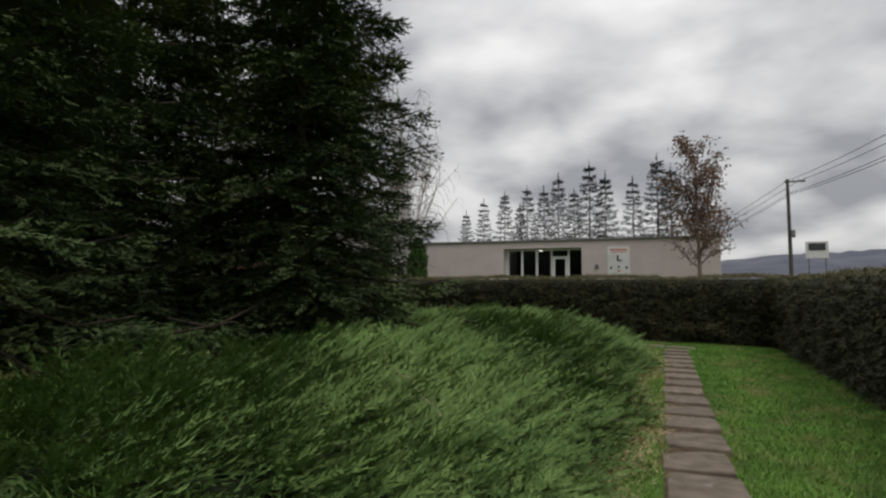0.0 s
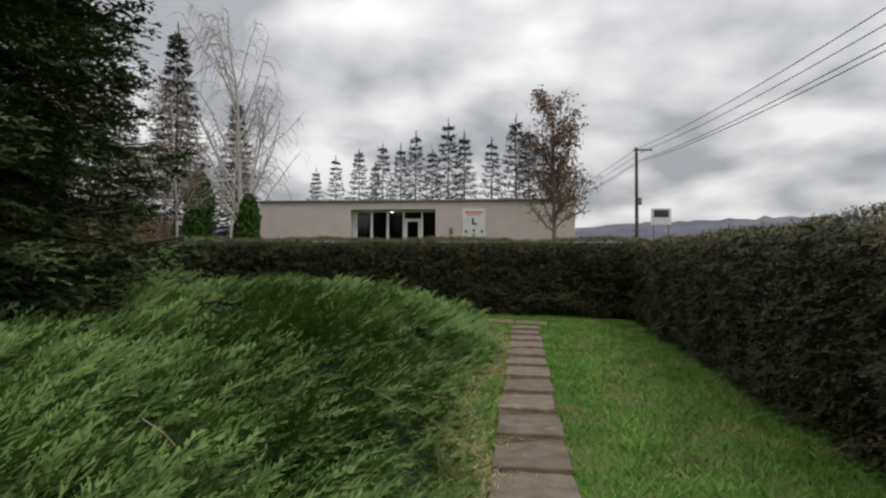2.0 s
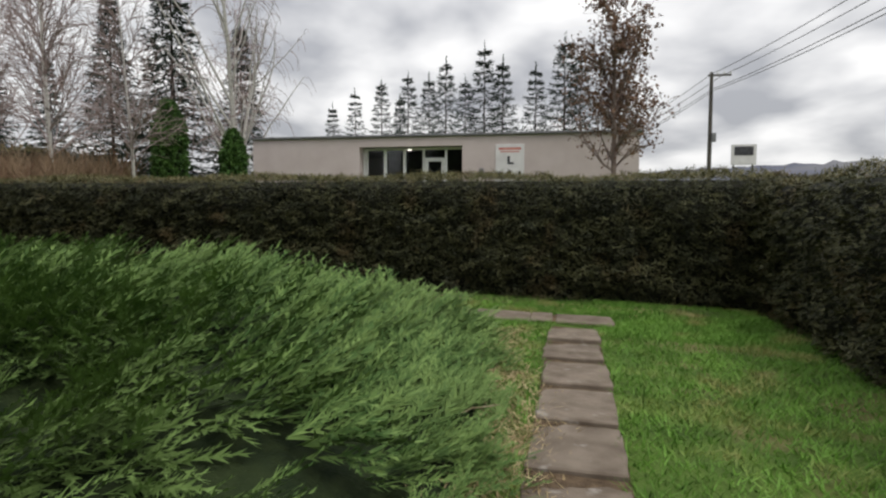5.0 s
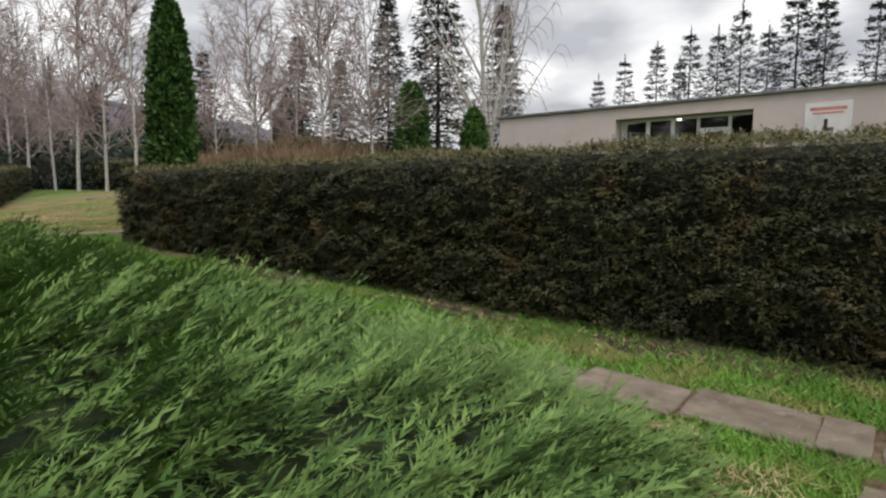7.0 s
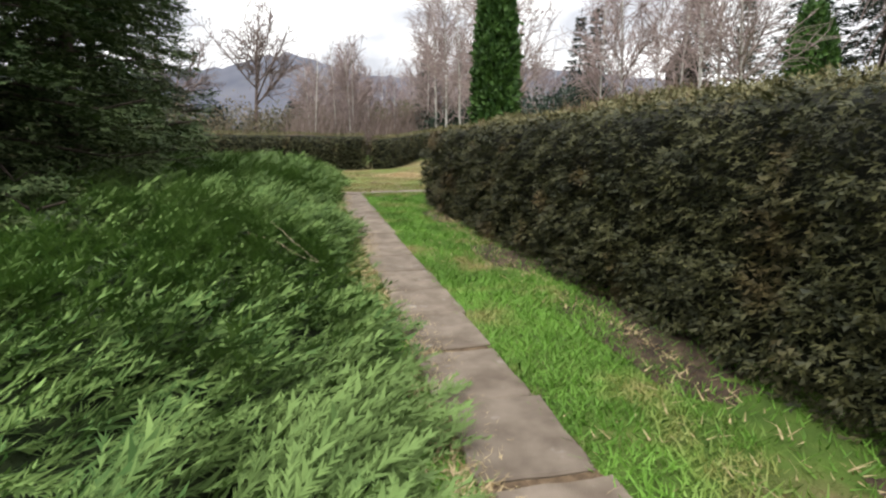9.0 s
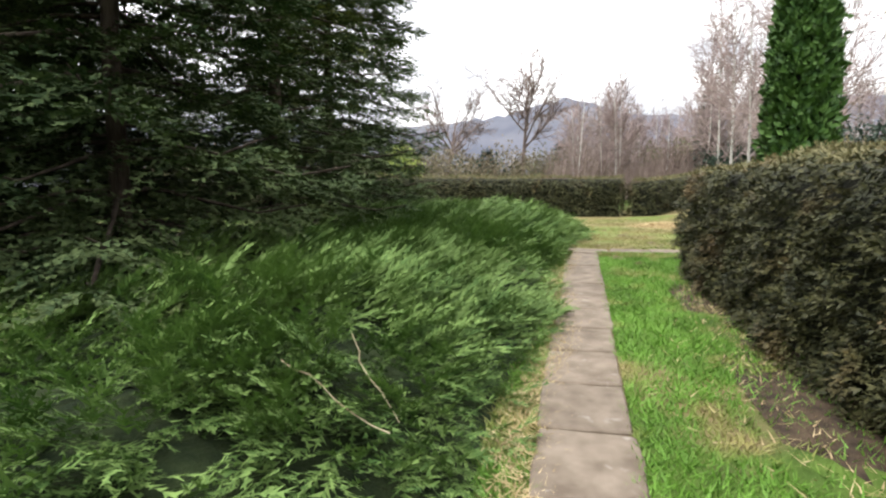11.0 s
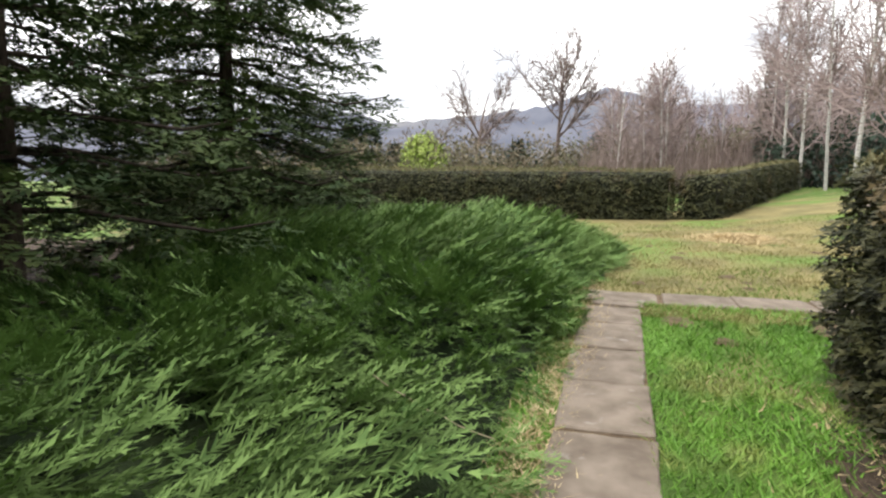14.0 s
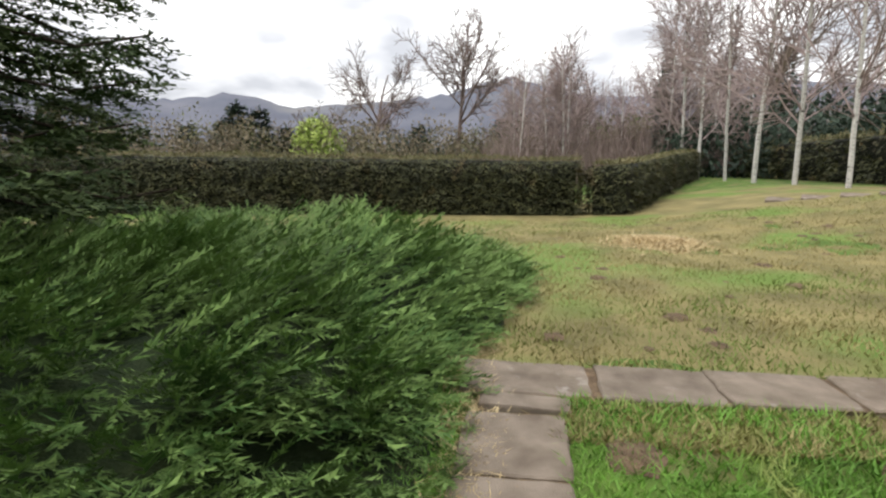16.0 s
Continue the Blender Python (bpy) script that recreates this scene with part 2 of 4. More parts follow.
def tubes(segs, sides=4):
    """Tapered tubes from rows of two ends and two radii."""
    A = np.array([s[0] for s in segs], float)
    B = np.array([s[1] for s in segs], float)
    ra, rb = np.array([s[2] for s in segs])[:, None], np.array([s[3] for s in segs])[:, None]
    d = unit(B - A)
    ref = np.where(np.abs(d[:, 2:3]) > 0.9, [[1.0, 0, 0]], [[0, 0, 1.0]])
    x = unit(np.cross(d, ref))
    y = np.cross(d, x)
    ring = []
    for i in range(sides):
        c, s = math.cos(2 * math.pi * i / sides), math.sin(2 * math.pi * i / sides)
        ring.append((x * c + y * s))
    V = np.stack([A + r * ra for r in ring] + [B + r * rb for r in ring], 1)
    base = np.arange(len(segs))[:, None] * 2 * sides
    F = np.concatenate([base + np.array([[i, (i + 1) % sides, sides + (i + 1) % sides, sides + i]]) for i in range(sides)])
    return V.reshape(-1, 3), F


def grow(rng, p, d, length, r, level, prm, out):
    """A limb of several segments with side limbs, down to the given level."""
    n = max(3, int(prm["segs"][level]))
    step = length / n
    p, d = np.array(p, float), unit(np.array(d, float))
    for i in range(n):
        d = unit(d + rng.normal(0, prm["wander"][level], 3) + np.array([0, 0, prm["lift"][level]]))
        q = p + d * step
        r1 = r * (1 - 0.8 * (i + 1) / n) + prm["least"]
        r0 = r * (1 - 0.8 * i / n) + prm["least"]
        out.append((p.copy(), q.copy(), r0, r1, level))
        if level + 1 < len(prm["segs"]) and (i + 1) / n > prm["from"][level]:
            for _ in range(rng.poisson(prm["kids"][level])):
                az = rng.uniform(0, 2 * math.pi)
                side = unit(np.cross(d, [math.cos(az), math.sin(az), 0.31]))
                a = prm["angle"][level] * rng.uniform(0.75, 1.25)
                grow(rng, p + d * step * rng.uniform(0, 1), d * math.cos(a) + side * math.sin(a), length * prm["ratio"][level] * (1.15 - 0.7 * i / n) * rng.uniform(0.7, 1.2), r1 * prm["thin"][level], level + 1, prm, out)
        p = q


LATTICE = np.random.default_rng(3).uniform(0, 1, (256, 256))


def vnoise(u, v, seed=0):
    """Smooth lattice noise between 0 and 1 over two coordinates."""
    u, v = np.asarray(u, float) + seed * 17.3, np.asarray(v, float) + seed * 9.1
    i, j = np.floor(u).astype(int), np.floor(v).astype(int)
    a, b = smooth01(u - i), smooth01(v - j)
    i, j, i1, j1 = i % 256, j % 256, (i + 1) % 256, (j + 1) % 256
    return (LATTICE[i, j] * (1 - a) + LATTICE[i1, j] * a) * (1 - b) + (LATTICE[i, j1] * (1 - a) + LATTICE[i1, j1] * a) * b


def smooth01(a):
    a = np.clip(a, 0, 1)
    return a * a * (3 - 2 * a)


# ---- ground ----


def gz(x, y):
    """Height of the lawn: it climbs gently to the west and north, with a bank under the building and a knoll under the birches."""
    x, y = np.asarray(x, float), np.asarray(y, float)
    z = 0.016 * (np.clip(y, -40, 60) - 9) + 0.035 * (0.5 - np.clip(x, -14, 40)) + 0.011 * np.clip(-14 - x, 0, 60)
    bank = smooth01((y - 20.5) / 11) * smooth01((x + 29) / 8) * 1.35
    knoll = 0.75 * smooth01((y - 18.5) / 8) * smooth01((-20 - x) / 9)
    return z + bank + knoll


def g(x, y):
    return float(gz(x, y))


def grid_mesh(name, xs, ys, zf, mat):
    X, Y = np.meshgrid(xs, ys)
    V = np.stack([X, Y, zf(X, Y)], -1).reshape(-1, 3)
    nx, ny = len(xs), len(ys)
    i = (np.arange(ny - 1)[:, None] * nx + np.arange(nx - 1)[None]).ravel()
    return mesh_of(name, V, np.stack([i, i + 1, i + nx + 1, i + nx], 1), mat, True)


fine = lambda a, b, s: np.arange(a, b + s / 2, s)
GX = np.concatenate([[-3000, -1200, -500, -250, -150, -110, -80], fine(-65, -20, 3), fine(-19.5, 8, 0.3), fine(10, 70, 5), [100, 200, 500, 1200, 3000]])
GY = np.concatenate([[-3000, -1200, -500, -200, -100, -60, -30], fine(-20, -4, 2), fine(-3.7, 24, 0.3), fine(26, 60, 2), [80, 120, 250, 600, 1500, 3000]])


def lawn_height(X, Y):
    near = ((X > -24) & (X < 9) & (Y > -5) & (Y < 25))
    bumps = 0.018 * np.sin(X * 3.1 + 1.3 * np.sin(Y * 1.7)) * np.sin(Y * 2.7 + X)
    return gz(X, Y) + near * bumps - 0.02


tagged(part("ground", grid_mesh("ground", GX, GY, lawn_height, LAWN)), "gently sloping lawn with green and dry patches", "lawn", kind="structure")

def sheet(name, x0, x1, y0, y1, lift, mat, label):
    """A thin uneven cover that lies on the lawn, sinking under it at its rim."""
    xs, ys = fine(x0, x1, 0.35), fine(y0, y1, 0.35)

    def zf(X, Y):
        rim = np.minimum(np.minimum(X - x0, x1 - X), np.minimum(Y - y0, y1 - Y)) + 0.5 * np.sin(X * 1.9 + Y) * np.sin(Y * 1.3)
        return lawn_height(X, Y) + np.clip(rim * 0.03, -0.05, lift)

    tagged(part(name, grid_mesh(name, xs, ys, zf, mat)), label, "ground", kind="structure")


sheet("ground_dry_lawn", -34.0, -14.6, 6.0, 29.0, 0.016, DRYLAWN, "dry yellowish mown lawn")
sheet("ground_hedge_litter", -12.3, 3.4, 17.9, 18.7, 0.02, LITTER, "bare brown soil and litter along the hedge foot")
sheet("ground_needle_litter", -18.5, -4.0, -2.0, 13.5, 0.03, LITTER, "brown needle litter under the spruces")

# hills on the skyline, one ridge mesh a hill range, distance haze put into their colour


def ridge(name, dist, bearings, tops, label):
    """A wooded ridge: a strip between two bearings (degrees left of north) with the given crest heights."""
    n = 160
    az = np.linspace(bearings[0], bearings[-1], n)
    h = np.interp(az, bearings, tops)
    az = np.radians(az)
    wob = np.array([noise.noise((a * 60, dist * 0.01, 0)) for a in az]) * 4 + np.array([noise.noise((a * 260, 3, 0)) for a in az]) * 1.6
    rows = []
    for f, d in ((0.0, 0.62), (0.35, 0.75), (0.75, 0.9), (1.0, 1.0), (0.4, 1.25)):
        rows.append(np.stack([-np.sin(az) * dist * d, np.cos(az) * dist * d, (h + wob) * f], 1))
    V = np.concatenate(rows)
    i = (np.arange(4)[:, None] * n + np.arange(n - 1)[None]).ravel()
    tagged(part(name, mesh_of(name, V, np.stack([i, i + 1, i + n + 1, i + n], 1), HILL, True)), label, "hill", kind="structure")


ridge("backdrop_hills_west", 700, [40, 50, 57, 62, 67, 70, 73, 80, 84, 86, 88, 90.5, 93, 96, 101, 106, 111, 113, 116, 118.5, 122, 130, 150], [55, 70, 83, 92, 98, 96, 90, 88, 90, 96, 106, 111, 104, 92, 84, 78, 72, 80, 86, 80, 74, 70, 66], "distant wooded mountain ridge, blue-grey haze put into its colour")
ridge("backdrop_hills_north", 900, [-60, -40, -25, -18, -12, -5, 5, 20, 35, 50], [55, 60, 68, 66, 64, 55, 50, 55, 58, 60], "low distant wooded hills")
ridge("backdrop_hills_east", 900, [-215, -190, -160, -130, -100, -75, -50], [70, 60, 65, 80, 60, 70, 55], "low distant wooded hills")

# ---- paths of concrete slabs ----
rs = np.random.default_rng(11)


def slab_mesh(a, b, seed):
    """A worn slab: bevelled block with chipped, uneven outline."""
    r = np.random.default_rng(seed)
    n = 20
    out = []
    for i in range(n):
        t = i / n * 4
        k, u = int(t), t - int(t)
        c = [(-1, -1), (1, -1), (1, 1), (-1, 1)]
        p, q = np.array(c[k]), np.array(c[(k + 1) % 4])
        v = p + (q - p) * u
        if u == 0:
            v = v * (1 - r.uniform(0.0, 0.035))
        out.append((v[0] * a / 2 + r.normal(0, 0.005), v[1] * b / 2 + r.normal(0, 0.005)))
    out = np.array(out)
    lo = np.c_[out, np.full(n, -0.06)]
    mid = np.c_[out, np.full(n, 0.0)]
    top = np.c_[out * 0.965, 0.010 + r.normal(0, 0.0015, n)]
    V = np.concatenate([lo, mid, top, [[0, 0, 0.011]]])
    i = np.arange(n)
    j = (i + 1) % n
    F = [list(f) for f in np.stack([i, j, n + j, n + i], 1)] + [list(f) for f in np.stack([n + i, n + j, 2 * n + j, 2 * n + i], 1)] + [[2 * n + a_, 2 * n + b_, 3 * n] for a_, b_ in zip(i, j)]
    me = bpy.data.meshes.new("slab")
    me.from_pydata([tuple(v) for v in V], [], [[int(k) for k in f] for f in F])
    me.materials.append(SLAB)
    return me


SLABS = [slab_mesh(0.765, 0.575, 30 + i) for i in range(6)]
garden_path = tagged(new("garden_path"), "narrow garden path of worn grey-brown concrete slabs", "path", kind="structure")


def lay(x, y, along, sx=1.0, sy=1.0):
    tilt_x = math.degrees(math.atan2(g(x, y + 0.3) - g(x, y - 0.3), 0.6)) + rs.normal(0, 0.5)
    tilt_y = -math.degrees(math.atan2(g(x + 0.3, y) - g(x - 0.3, y), 0.6)) + rs.normal(0, 0.5)
    ob = part("slab", SLABS[rs.integers(6)], garden_path, pose(x + rs.normal(0, 0.012), y + rs.normal(0, 0.012), g(x, y) + 0.012 + rs.uniform(-0.004, 0.006), tilt_x, tilt_y, along + rs.normal(0, 1.0)) @ Matrix.Diagonal((sx, sy, 1, 1)))
    return ob


def path_x(y):
    return 0.43 + 0.036 * (y - 5)


for i in range(27):
    y = 16.55 - 0.4 - i * 0.797
    lay(path_x(y), y, 90 - 2.0, 1.0, 1.0)
lay(1.0, 17.05, 0, 0.95, 0.95)
lay(0.47, 17.05, 0, 0.36, 0.97)
for i in range(17):
    x = -12.8 + i * 0.796
    lay(x, 16.79 + 0.26 * float(smooth01((x + 2.4) / 2.6)), 0)
lay(-13.55, 16.8, 0, 0.85, 1.0)
lay(-14.02, 16.85, 90, 0.72, 0.34)
lay(-14.45, 16.87, 90, 1.12, 1.0)
for i in range(13):
    lay(-14.45, 17.68 + i * 0.79, 90, 1.0, 1.0)
for i in range(24):
    lay(-27.3 + i * 0.83 * 0.43, 23.7 + i * 0.83 * 0.9, 64)

# dark soil bedding that shows in the joints
def bedding(points, half):
    p = np.array(points, float)
    d = unit(np.gradient(p, axis=0))
    nn = np.c_[-d[:, 1], d[:, 0]]
    V = np.concatenate([np.c_[q, gz(q[:, 0], q[:, 1]) + 0.004] for q in (p - nn * half, p + nn * half)])
    n = len(p)
    i = np.arange(n - 1)
    part("bedding", mesh_of("bedding", V, np.stack([i, i + 1, n + i + 1, n + i], 1), SOIL), garden_path)


bedding([(path_x(y), y) for y in np.linspace(16.55, -4.0, 42)], 0.285)
bedding([(x, 16.79 + 0.26 * float(smooth01((x + 2.4) / 2.6))) for x in np.linspace(1.35, -13.9, 40)], 0.28)
bedding([(-14.45, y) for y in np.linspace(16.45, 28.0, 24)], 0.285)

# ---- hedges ----


def hedge(name, line, width, height, density, size, label, seed, wave=0.04, back=False, top_mat=HEDGETOP, level=None):
    """A clipped hedge of short drooping sprays along a line of two plan points; the leafy face is on the walker's side,
    the core near-black with inner shade put into its colour.
    """
    r = np.random.default_rng(seed)
    a, b = np.array(line[0], float), np.array(line[1], float)
    length = np.linalg.norm(b - a)
    t = (b - a) / length
    nrm = np.array([t[1], -t[0]])

    def put(u, v, h):
        """u along, v across from the face (0) to the back (width), h above the ground."""
        p = a + np.outer(u, t) + np.outer(v, -nrm)
        low = gz(p[:, 0], p[:, 1])
        return np.c_[p, low + h * ((level - low) / height if level else 1.0)]

    def swell(u, h):
        shag = 0.20 * (vnoise(u * 3.0, h * 6.5, seed) - 0.5) + 0.17 * (vnoise(u * 7.0, h * 15.0, seed + 1) - 0.5)
        round_end = 0.22 * (np.clip((0.35 - u) / 0.35, 0, 1) ** 2 + np.clip((u - length + 0.35) / 0.35, 0, 1) ** 2)
        return shag + round_end + wave * (np.sin(u * 2.3 + seed) + 0.6 * np.sin(u * 5.1 + 3 * h) + 0.5 * np.sin(h * 7 + u) + 0.7 * np.sin(u * 17 + 2 * np.sin(h * 9)) * np.sin(h * 15 + u * 3)) + 0.10 * np.clip(0.45 - h, 0, 1) - 0.05

    nu = max(4, int(length / 0.4))
    prof = [(0.20, 0.0), (0.15, 0.3), (0.12, height * 0.6), (0.15, height - 0.18), (0.30, height - 0.08), (width - 0.25, height - 0.06), (width - 0.1, height - 0.2), (width - 0.1, 0.0)]
    us = np.linspace(0.16, length - 0.16, nu)
    V = np.concatenate([put(us, np.full(nu, p[0]), np.full(nu, p[1]) - (0.05 if p[1] == 0 else 0)) for p in prof])
    i = (np.arange(len(prof) - 1)[:, None] * nu + np.arange(nu - 1)[None]).ravel()
    F = np.stack([i, i + 1, i + nu + 1, i + nu], 1)
    caps = []
    for e in (0, nu - 1):
        k = [j * nu + e for j in range(8)]
        caps += [[k[0], k[1], k[6], k[7]], [k[1], k[2], k[5], k[6]], [k[2], k[3], k[4], k[5]]]
    body = tagged(part(name, mesh_of("hedge_shade_core", V, np.concatenate([F, caps]), SHADECORE)), label, "hedge")
    n3 = np.array([nrm[0], nrm[1], 0])
    t3 = np.array([t[0], t[1], 0])

    def face(u, v, h, out, drop):
        along = np.cross(out, [0, 0, 1.0]) if abs(out[2]) < 0.5 else t3
        P = put(u, v, h)
        n = len(P)
        D = unit(out * 0.55 + along * r.normal(0, 0.75, (n, 1)) + np.array([0, 0, drop]) + r.normal(0, 0.22, (n, 3)))
        U = unit(out * 0.5 + np.array([0, 0, 0.8]) + r.normal(0, 0.4, (n, 3)))
        L = size * (1.25 if out[2] > 0.5 else 2.0) * r.uniform(0.6, 1.4, n)
        return fronds(r, P, D, U, L, L * 0.25, 2, -0.1, 1.1, 0.7)

    pieces = []
    n = int(length * height * density * 1.15)
    u, h = r.uniform(0, length, n), height * r.uniform(0.0, 0.97, n)
    v = swell(u, h) + r.exponential(0.03, n) + 0.12 * np.clip((h - height + 0.2) / 0.2, 0, 1) ** 2
    pieces.append(face(u, v, h, n3, -0.2))
    for e, sgn in ((0.0, -1), (length, 1)):
        n = int(width * height * density)
        h = height * r.uniform(0.03, 0.97, n)
        v = r.uniform(0, width, n)
        lump = 0.12 * (vnoise(v * 3.0, h * 6.5, seed + 2) - 0.5) + 0.22 * np.clip((0.35 - v) / 0.35, 0, 1) ** 2 + 0.15 * np.clip((h - height + 0.25) / 0.25, 0, 1) ** 2
        pieces.append(face(e + sgn * (0.02 - lump - r.exponential(0.03, n)), v, h, t3 * sgn, -0.2))
    if back:
        n = int(length * height * density)
        u, h = r.uniform(0, length, n), height * r.uniform(0.03, 0.97, n)
        pieces.append(face(u, width - swell(u, h), h, -n3, -0.2))
    V = np.concatenate([p[0] for p in pieces])
    tagged(part("leaves", mesh_of("hedge_leaves", V, np.arange(len(V)).reshape(-1, 3), HEDGE), body), kind="stuff")
    n = int(length * width * density * 1.1)
    u, v = r.uniform(0, length, n), r.uniform(0.02, width, n)
    h = height - 0.03 + 0.03 * np.sin(u * 1.7 + seed) + 0.07 * (vnoise(u * 4, v * 4, seed + 3) - 0.5) + r.normal(0, 0.022, n) - 0.10 * np.clip((0.12 - v) / 0.12, 0, 1) ** 2
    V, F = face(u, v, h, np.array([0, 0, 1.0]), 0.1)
    tagged(part("clipped_top", mesh_of("hedge_top", V, F, top_mat), body), "lighter brownish-green clipped shoots", kind="stuff")
    return body


hedge("hedge_north", ((-12.25, 18.3), (4.2, 18.764)), 1.2, 1.72, 1000, 0.054, "dense clipped dark green hedge, brownish on top", 1, level=2.13)
hedge("hedge_east", ((3.746, 19.4), (2.55, -3.0)), 1.3, 1.98, 560, 0.056, "tall clipped dark green hedge beside the lawn", 2)
hedge("hedge_west", ((-26.8, -6.0), (-28.0, 18.5)), 1.3, 1.65, 300, 0.085, "low clipped green hedge across the lawn", 3, level=2.47)
hedge("hedge_northwest", ((-44.5, 25.1), (-28.25, 18.66)), 1.2, 1.5, 180, 0.10, "low clipped green hedge further up the lawn", 4, back=True)
hedge("hedge_far", ((-62, 30.0), (-21, 30.0)), 2.0, 1.9, 30, 0.2, "dark unlit conifer hedge behind the birches", 5, 0.12)

# ---- juniper bed ----
rj = np.random.default_rng(5)


def bed_depth(x, y):
    """Distance into the bed from its rim along the two paths and its western tip."""
    d1 = (path_x(y) - 0.62 + 0.18 * np.sin(y * 1.1)) - x
    d2 = (16.40 + 0.08 * np.sin(x * 1.3) + 0.45 * smooth01((-14.4 - x) / 1.6)) - y
    d3 = (x + 18.6 + 0.5 * np.sin(y * 0.9))
    both = -0.35 * np.log(np.exp(-np.clip(d1, -9, 9) / 0.35) + np.exp(-np.clip(d2, -9, 9) / 0.35))
    return np.minimum(both, d3)


def bed_height(x, y):
    d = bed_depth(x, y)
    base = 0.16 + (0.68 + 0.12 * smooth01((y - 11) / 2.5) + 0.14 * smooth01((-13 - x) / 2)) * smooth01(d / 1.95) ** 0.8
    lump = 0.13 * np.sin(x * 1.25 + 0.7 * np.sin(y * 0.8)) * np.sin(y * 1.05 + 0.5) + 0.07 * np.sin(x * 2.9 + y * 1.9)
    tuft = 0.26 * (vnoise(x * 2.1 + y * 0.8, y * 2.1 - x * 0.8, 5) - 0.5) + 0.14 * (vnoise(x * 4.6, y * 4.6, 6) - 0.5)
    return base + (lump + tuft) * smooth01(d / 1.0)


SHRUBS = []
for iy in range(8):
    for ix in range(11):
        sx, sy = -0.9 - ix * 1.72 + rj.uniform(-0.4, 0.4), 15.6 - iy * 1.8 + rj.uniform(-0.4, 0.4)
        if bed_depth(sx, sy) > 0.35 and (sx > -4.6 or sy > 12.4):
            SHRUBS.append((sx, sy))
centres = np.array(SHRUBS)
# the sprays grow in tufts: each tuft a fan of feathery plumes that lean one way, dark between the tufts
N_TRY = 7800
X, Y = rj.uniform(-19.5, 0.8, N_TRY), rj.uniform(1.0, 17.4, N_TRY)
d = bed_depth(X, Y)
keep = (d > 0.02) & ((X > -5.0) | (Y > 12.0)) & ((d < 4.6) | (rj.uniform(0, 1, N_TRY) < 0.5))
X, Y = X[keep], Y[keep]
owner = np.argmin((X[:, None] - centres[None, :, 0]) ** 2 + (Y[:, None] - centres[None, :, 1]) ** 2, 1)
PLUMES = 7
for k, (sx, sy) in enumerate(SHRUBS):
    m = owner == k
    if m.sum() < 3:
        continue
    x, y = X[m], Y[m]
    n = len(x)
    # core: a lumpy mound under the sprays, near-black with their shade put into its colour
    gx, gy = np.linspace(x.min() - 0.15, x.max() + 0.15, 15), np.linspace(y.min() - 0.15, y.max() + 0.15, 15)
    core = grid_mesh("juniper_core", gx, gy, lambda a, b: gz(a, b) + np.where(bed_depth(a, b) > 0.12, np.maximum(bed_height(a, b) * 0.62 - 0.16, 0.02), -0.06), JUNSHADE)
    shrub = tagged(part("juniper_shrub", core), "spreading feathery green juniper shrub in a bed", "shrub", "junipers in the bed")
    # plumes sweep outward towards the rim, in streams that bend over the bed
    e = 0.05
    gxd = (bed_depth(x + e, y) - bed_depth(x - e, y)) / (2 * e)
    gyd = (bed_depth(x, y + e) - bed_depth(x, y - e)) / (2 * e)
    flow = 0.75 * np.sin(x * 0.9 + y * 0.6) + 0.35 * np.sin(x * 2.3 - y * 1.7) + rj.normal(0, 0.3, n)
    head = np.arctan2(-gyd * 0.7 + 0.15, -gxd * 0.7 + 0.45) + flow
    tall = rj.uniform(0.8, 1.12, n) * (0.80 + 0.4 * vnoise(x * 1.7, y * 1.7, 8))
    near_rim = np.clip(bed_depth(x, y) / 0.5, 0.55, 1)
    P, D, U, L = [], [], [], []
    for i in range(PLUMES):
        f = i / (PLUMES - 1)
        az = head + rj.normal(0, 0.38, n)
        lift = 0.12 + 0.75 * f + rj.normal(0, 0.12, n)
        dd = unit(np.c_[np.cos(az), np.sin(az), lift])
        sd = unit(np.cross(dd, [0, 0, 1.0]))
        nn = np.cross(sd, dd)
        ln = (0.46 - 0.09 * f) * tall * near_rim * rj.uniform(0.75, 1.25, n)
        root = np.c_[x + rj.normal(0, 0.07, n), y + rj.normal(0, 0.07, n), gz(x, y) + bed_height(x, y) * (0.50 + 0.30 * f) - 0.06]
        tip_up = unit(nn + sd * rj.normal(0, 0.35, (n, 1)))
        P.append(root), D.append(dd), U.append(tip_up), L.append(ln)
        for sgn in (-1.0, 1.0):
            at = rj.uniform(0.25, 0.5, (n, 1))
            P.append(root + dd * ln[:, None] * at)
            D.append(unit(dd + sd * sgn * rj.uniform(0.35, 0.6, (n, 1)) + nn * rj.uniform(-0.05, 0.25, (n, 1))))
            U.append(tip_up), L.append(ln * rj.uniform(0.42, 0.62, n))
    P, D, U, L = np.concatenate(P), np.concatenate(D), np.concatenate(U), np.concatenate(L)
    V, F = fronds(rj, P, D, U, L, L * 0.105 + 0.008, 8, -0.10, 1.6, 0.85)
    tagged(part("foliage", mesh_of("juniper_foliage", V, F, JUNIPER), shrub), kind="stuff")

# bleached dead runners lying among the sprays and dry litter along the rim
segs = []
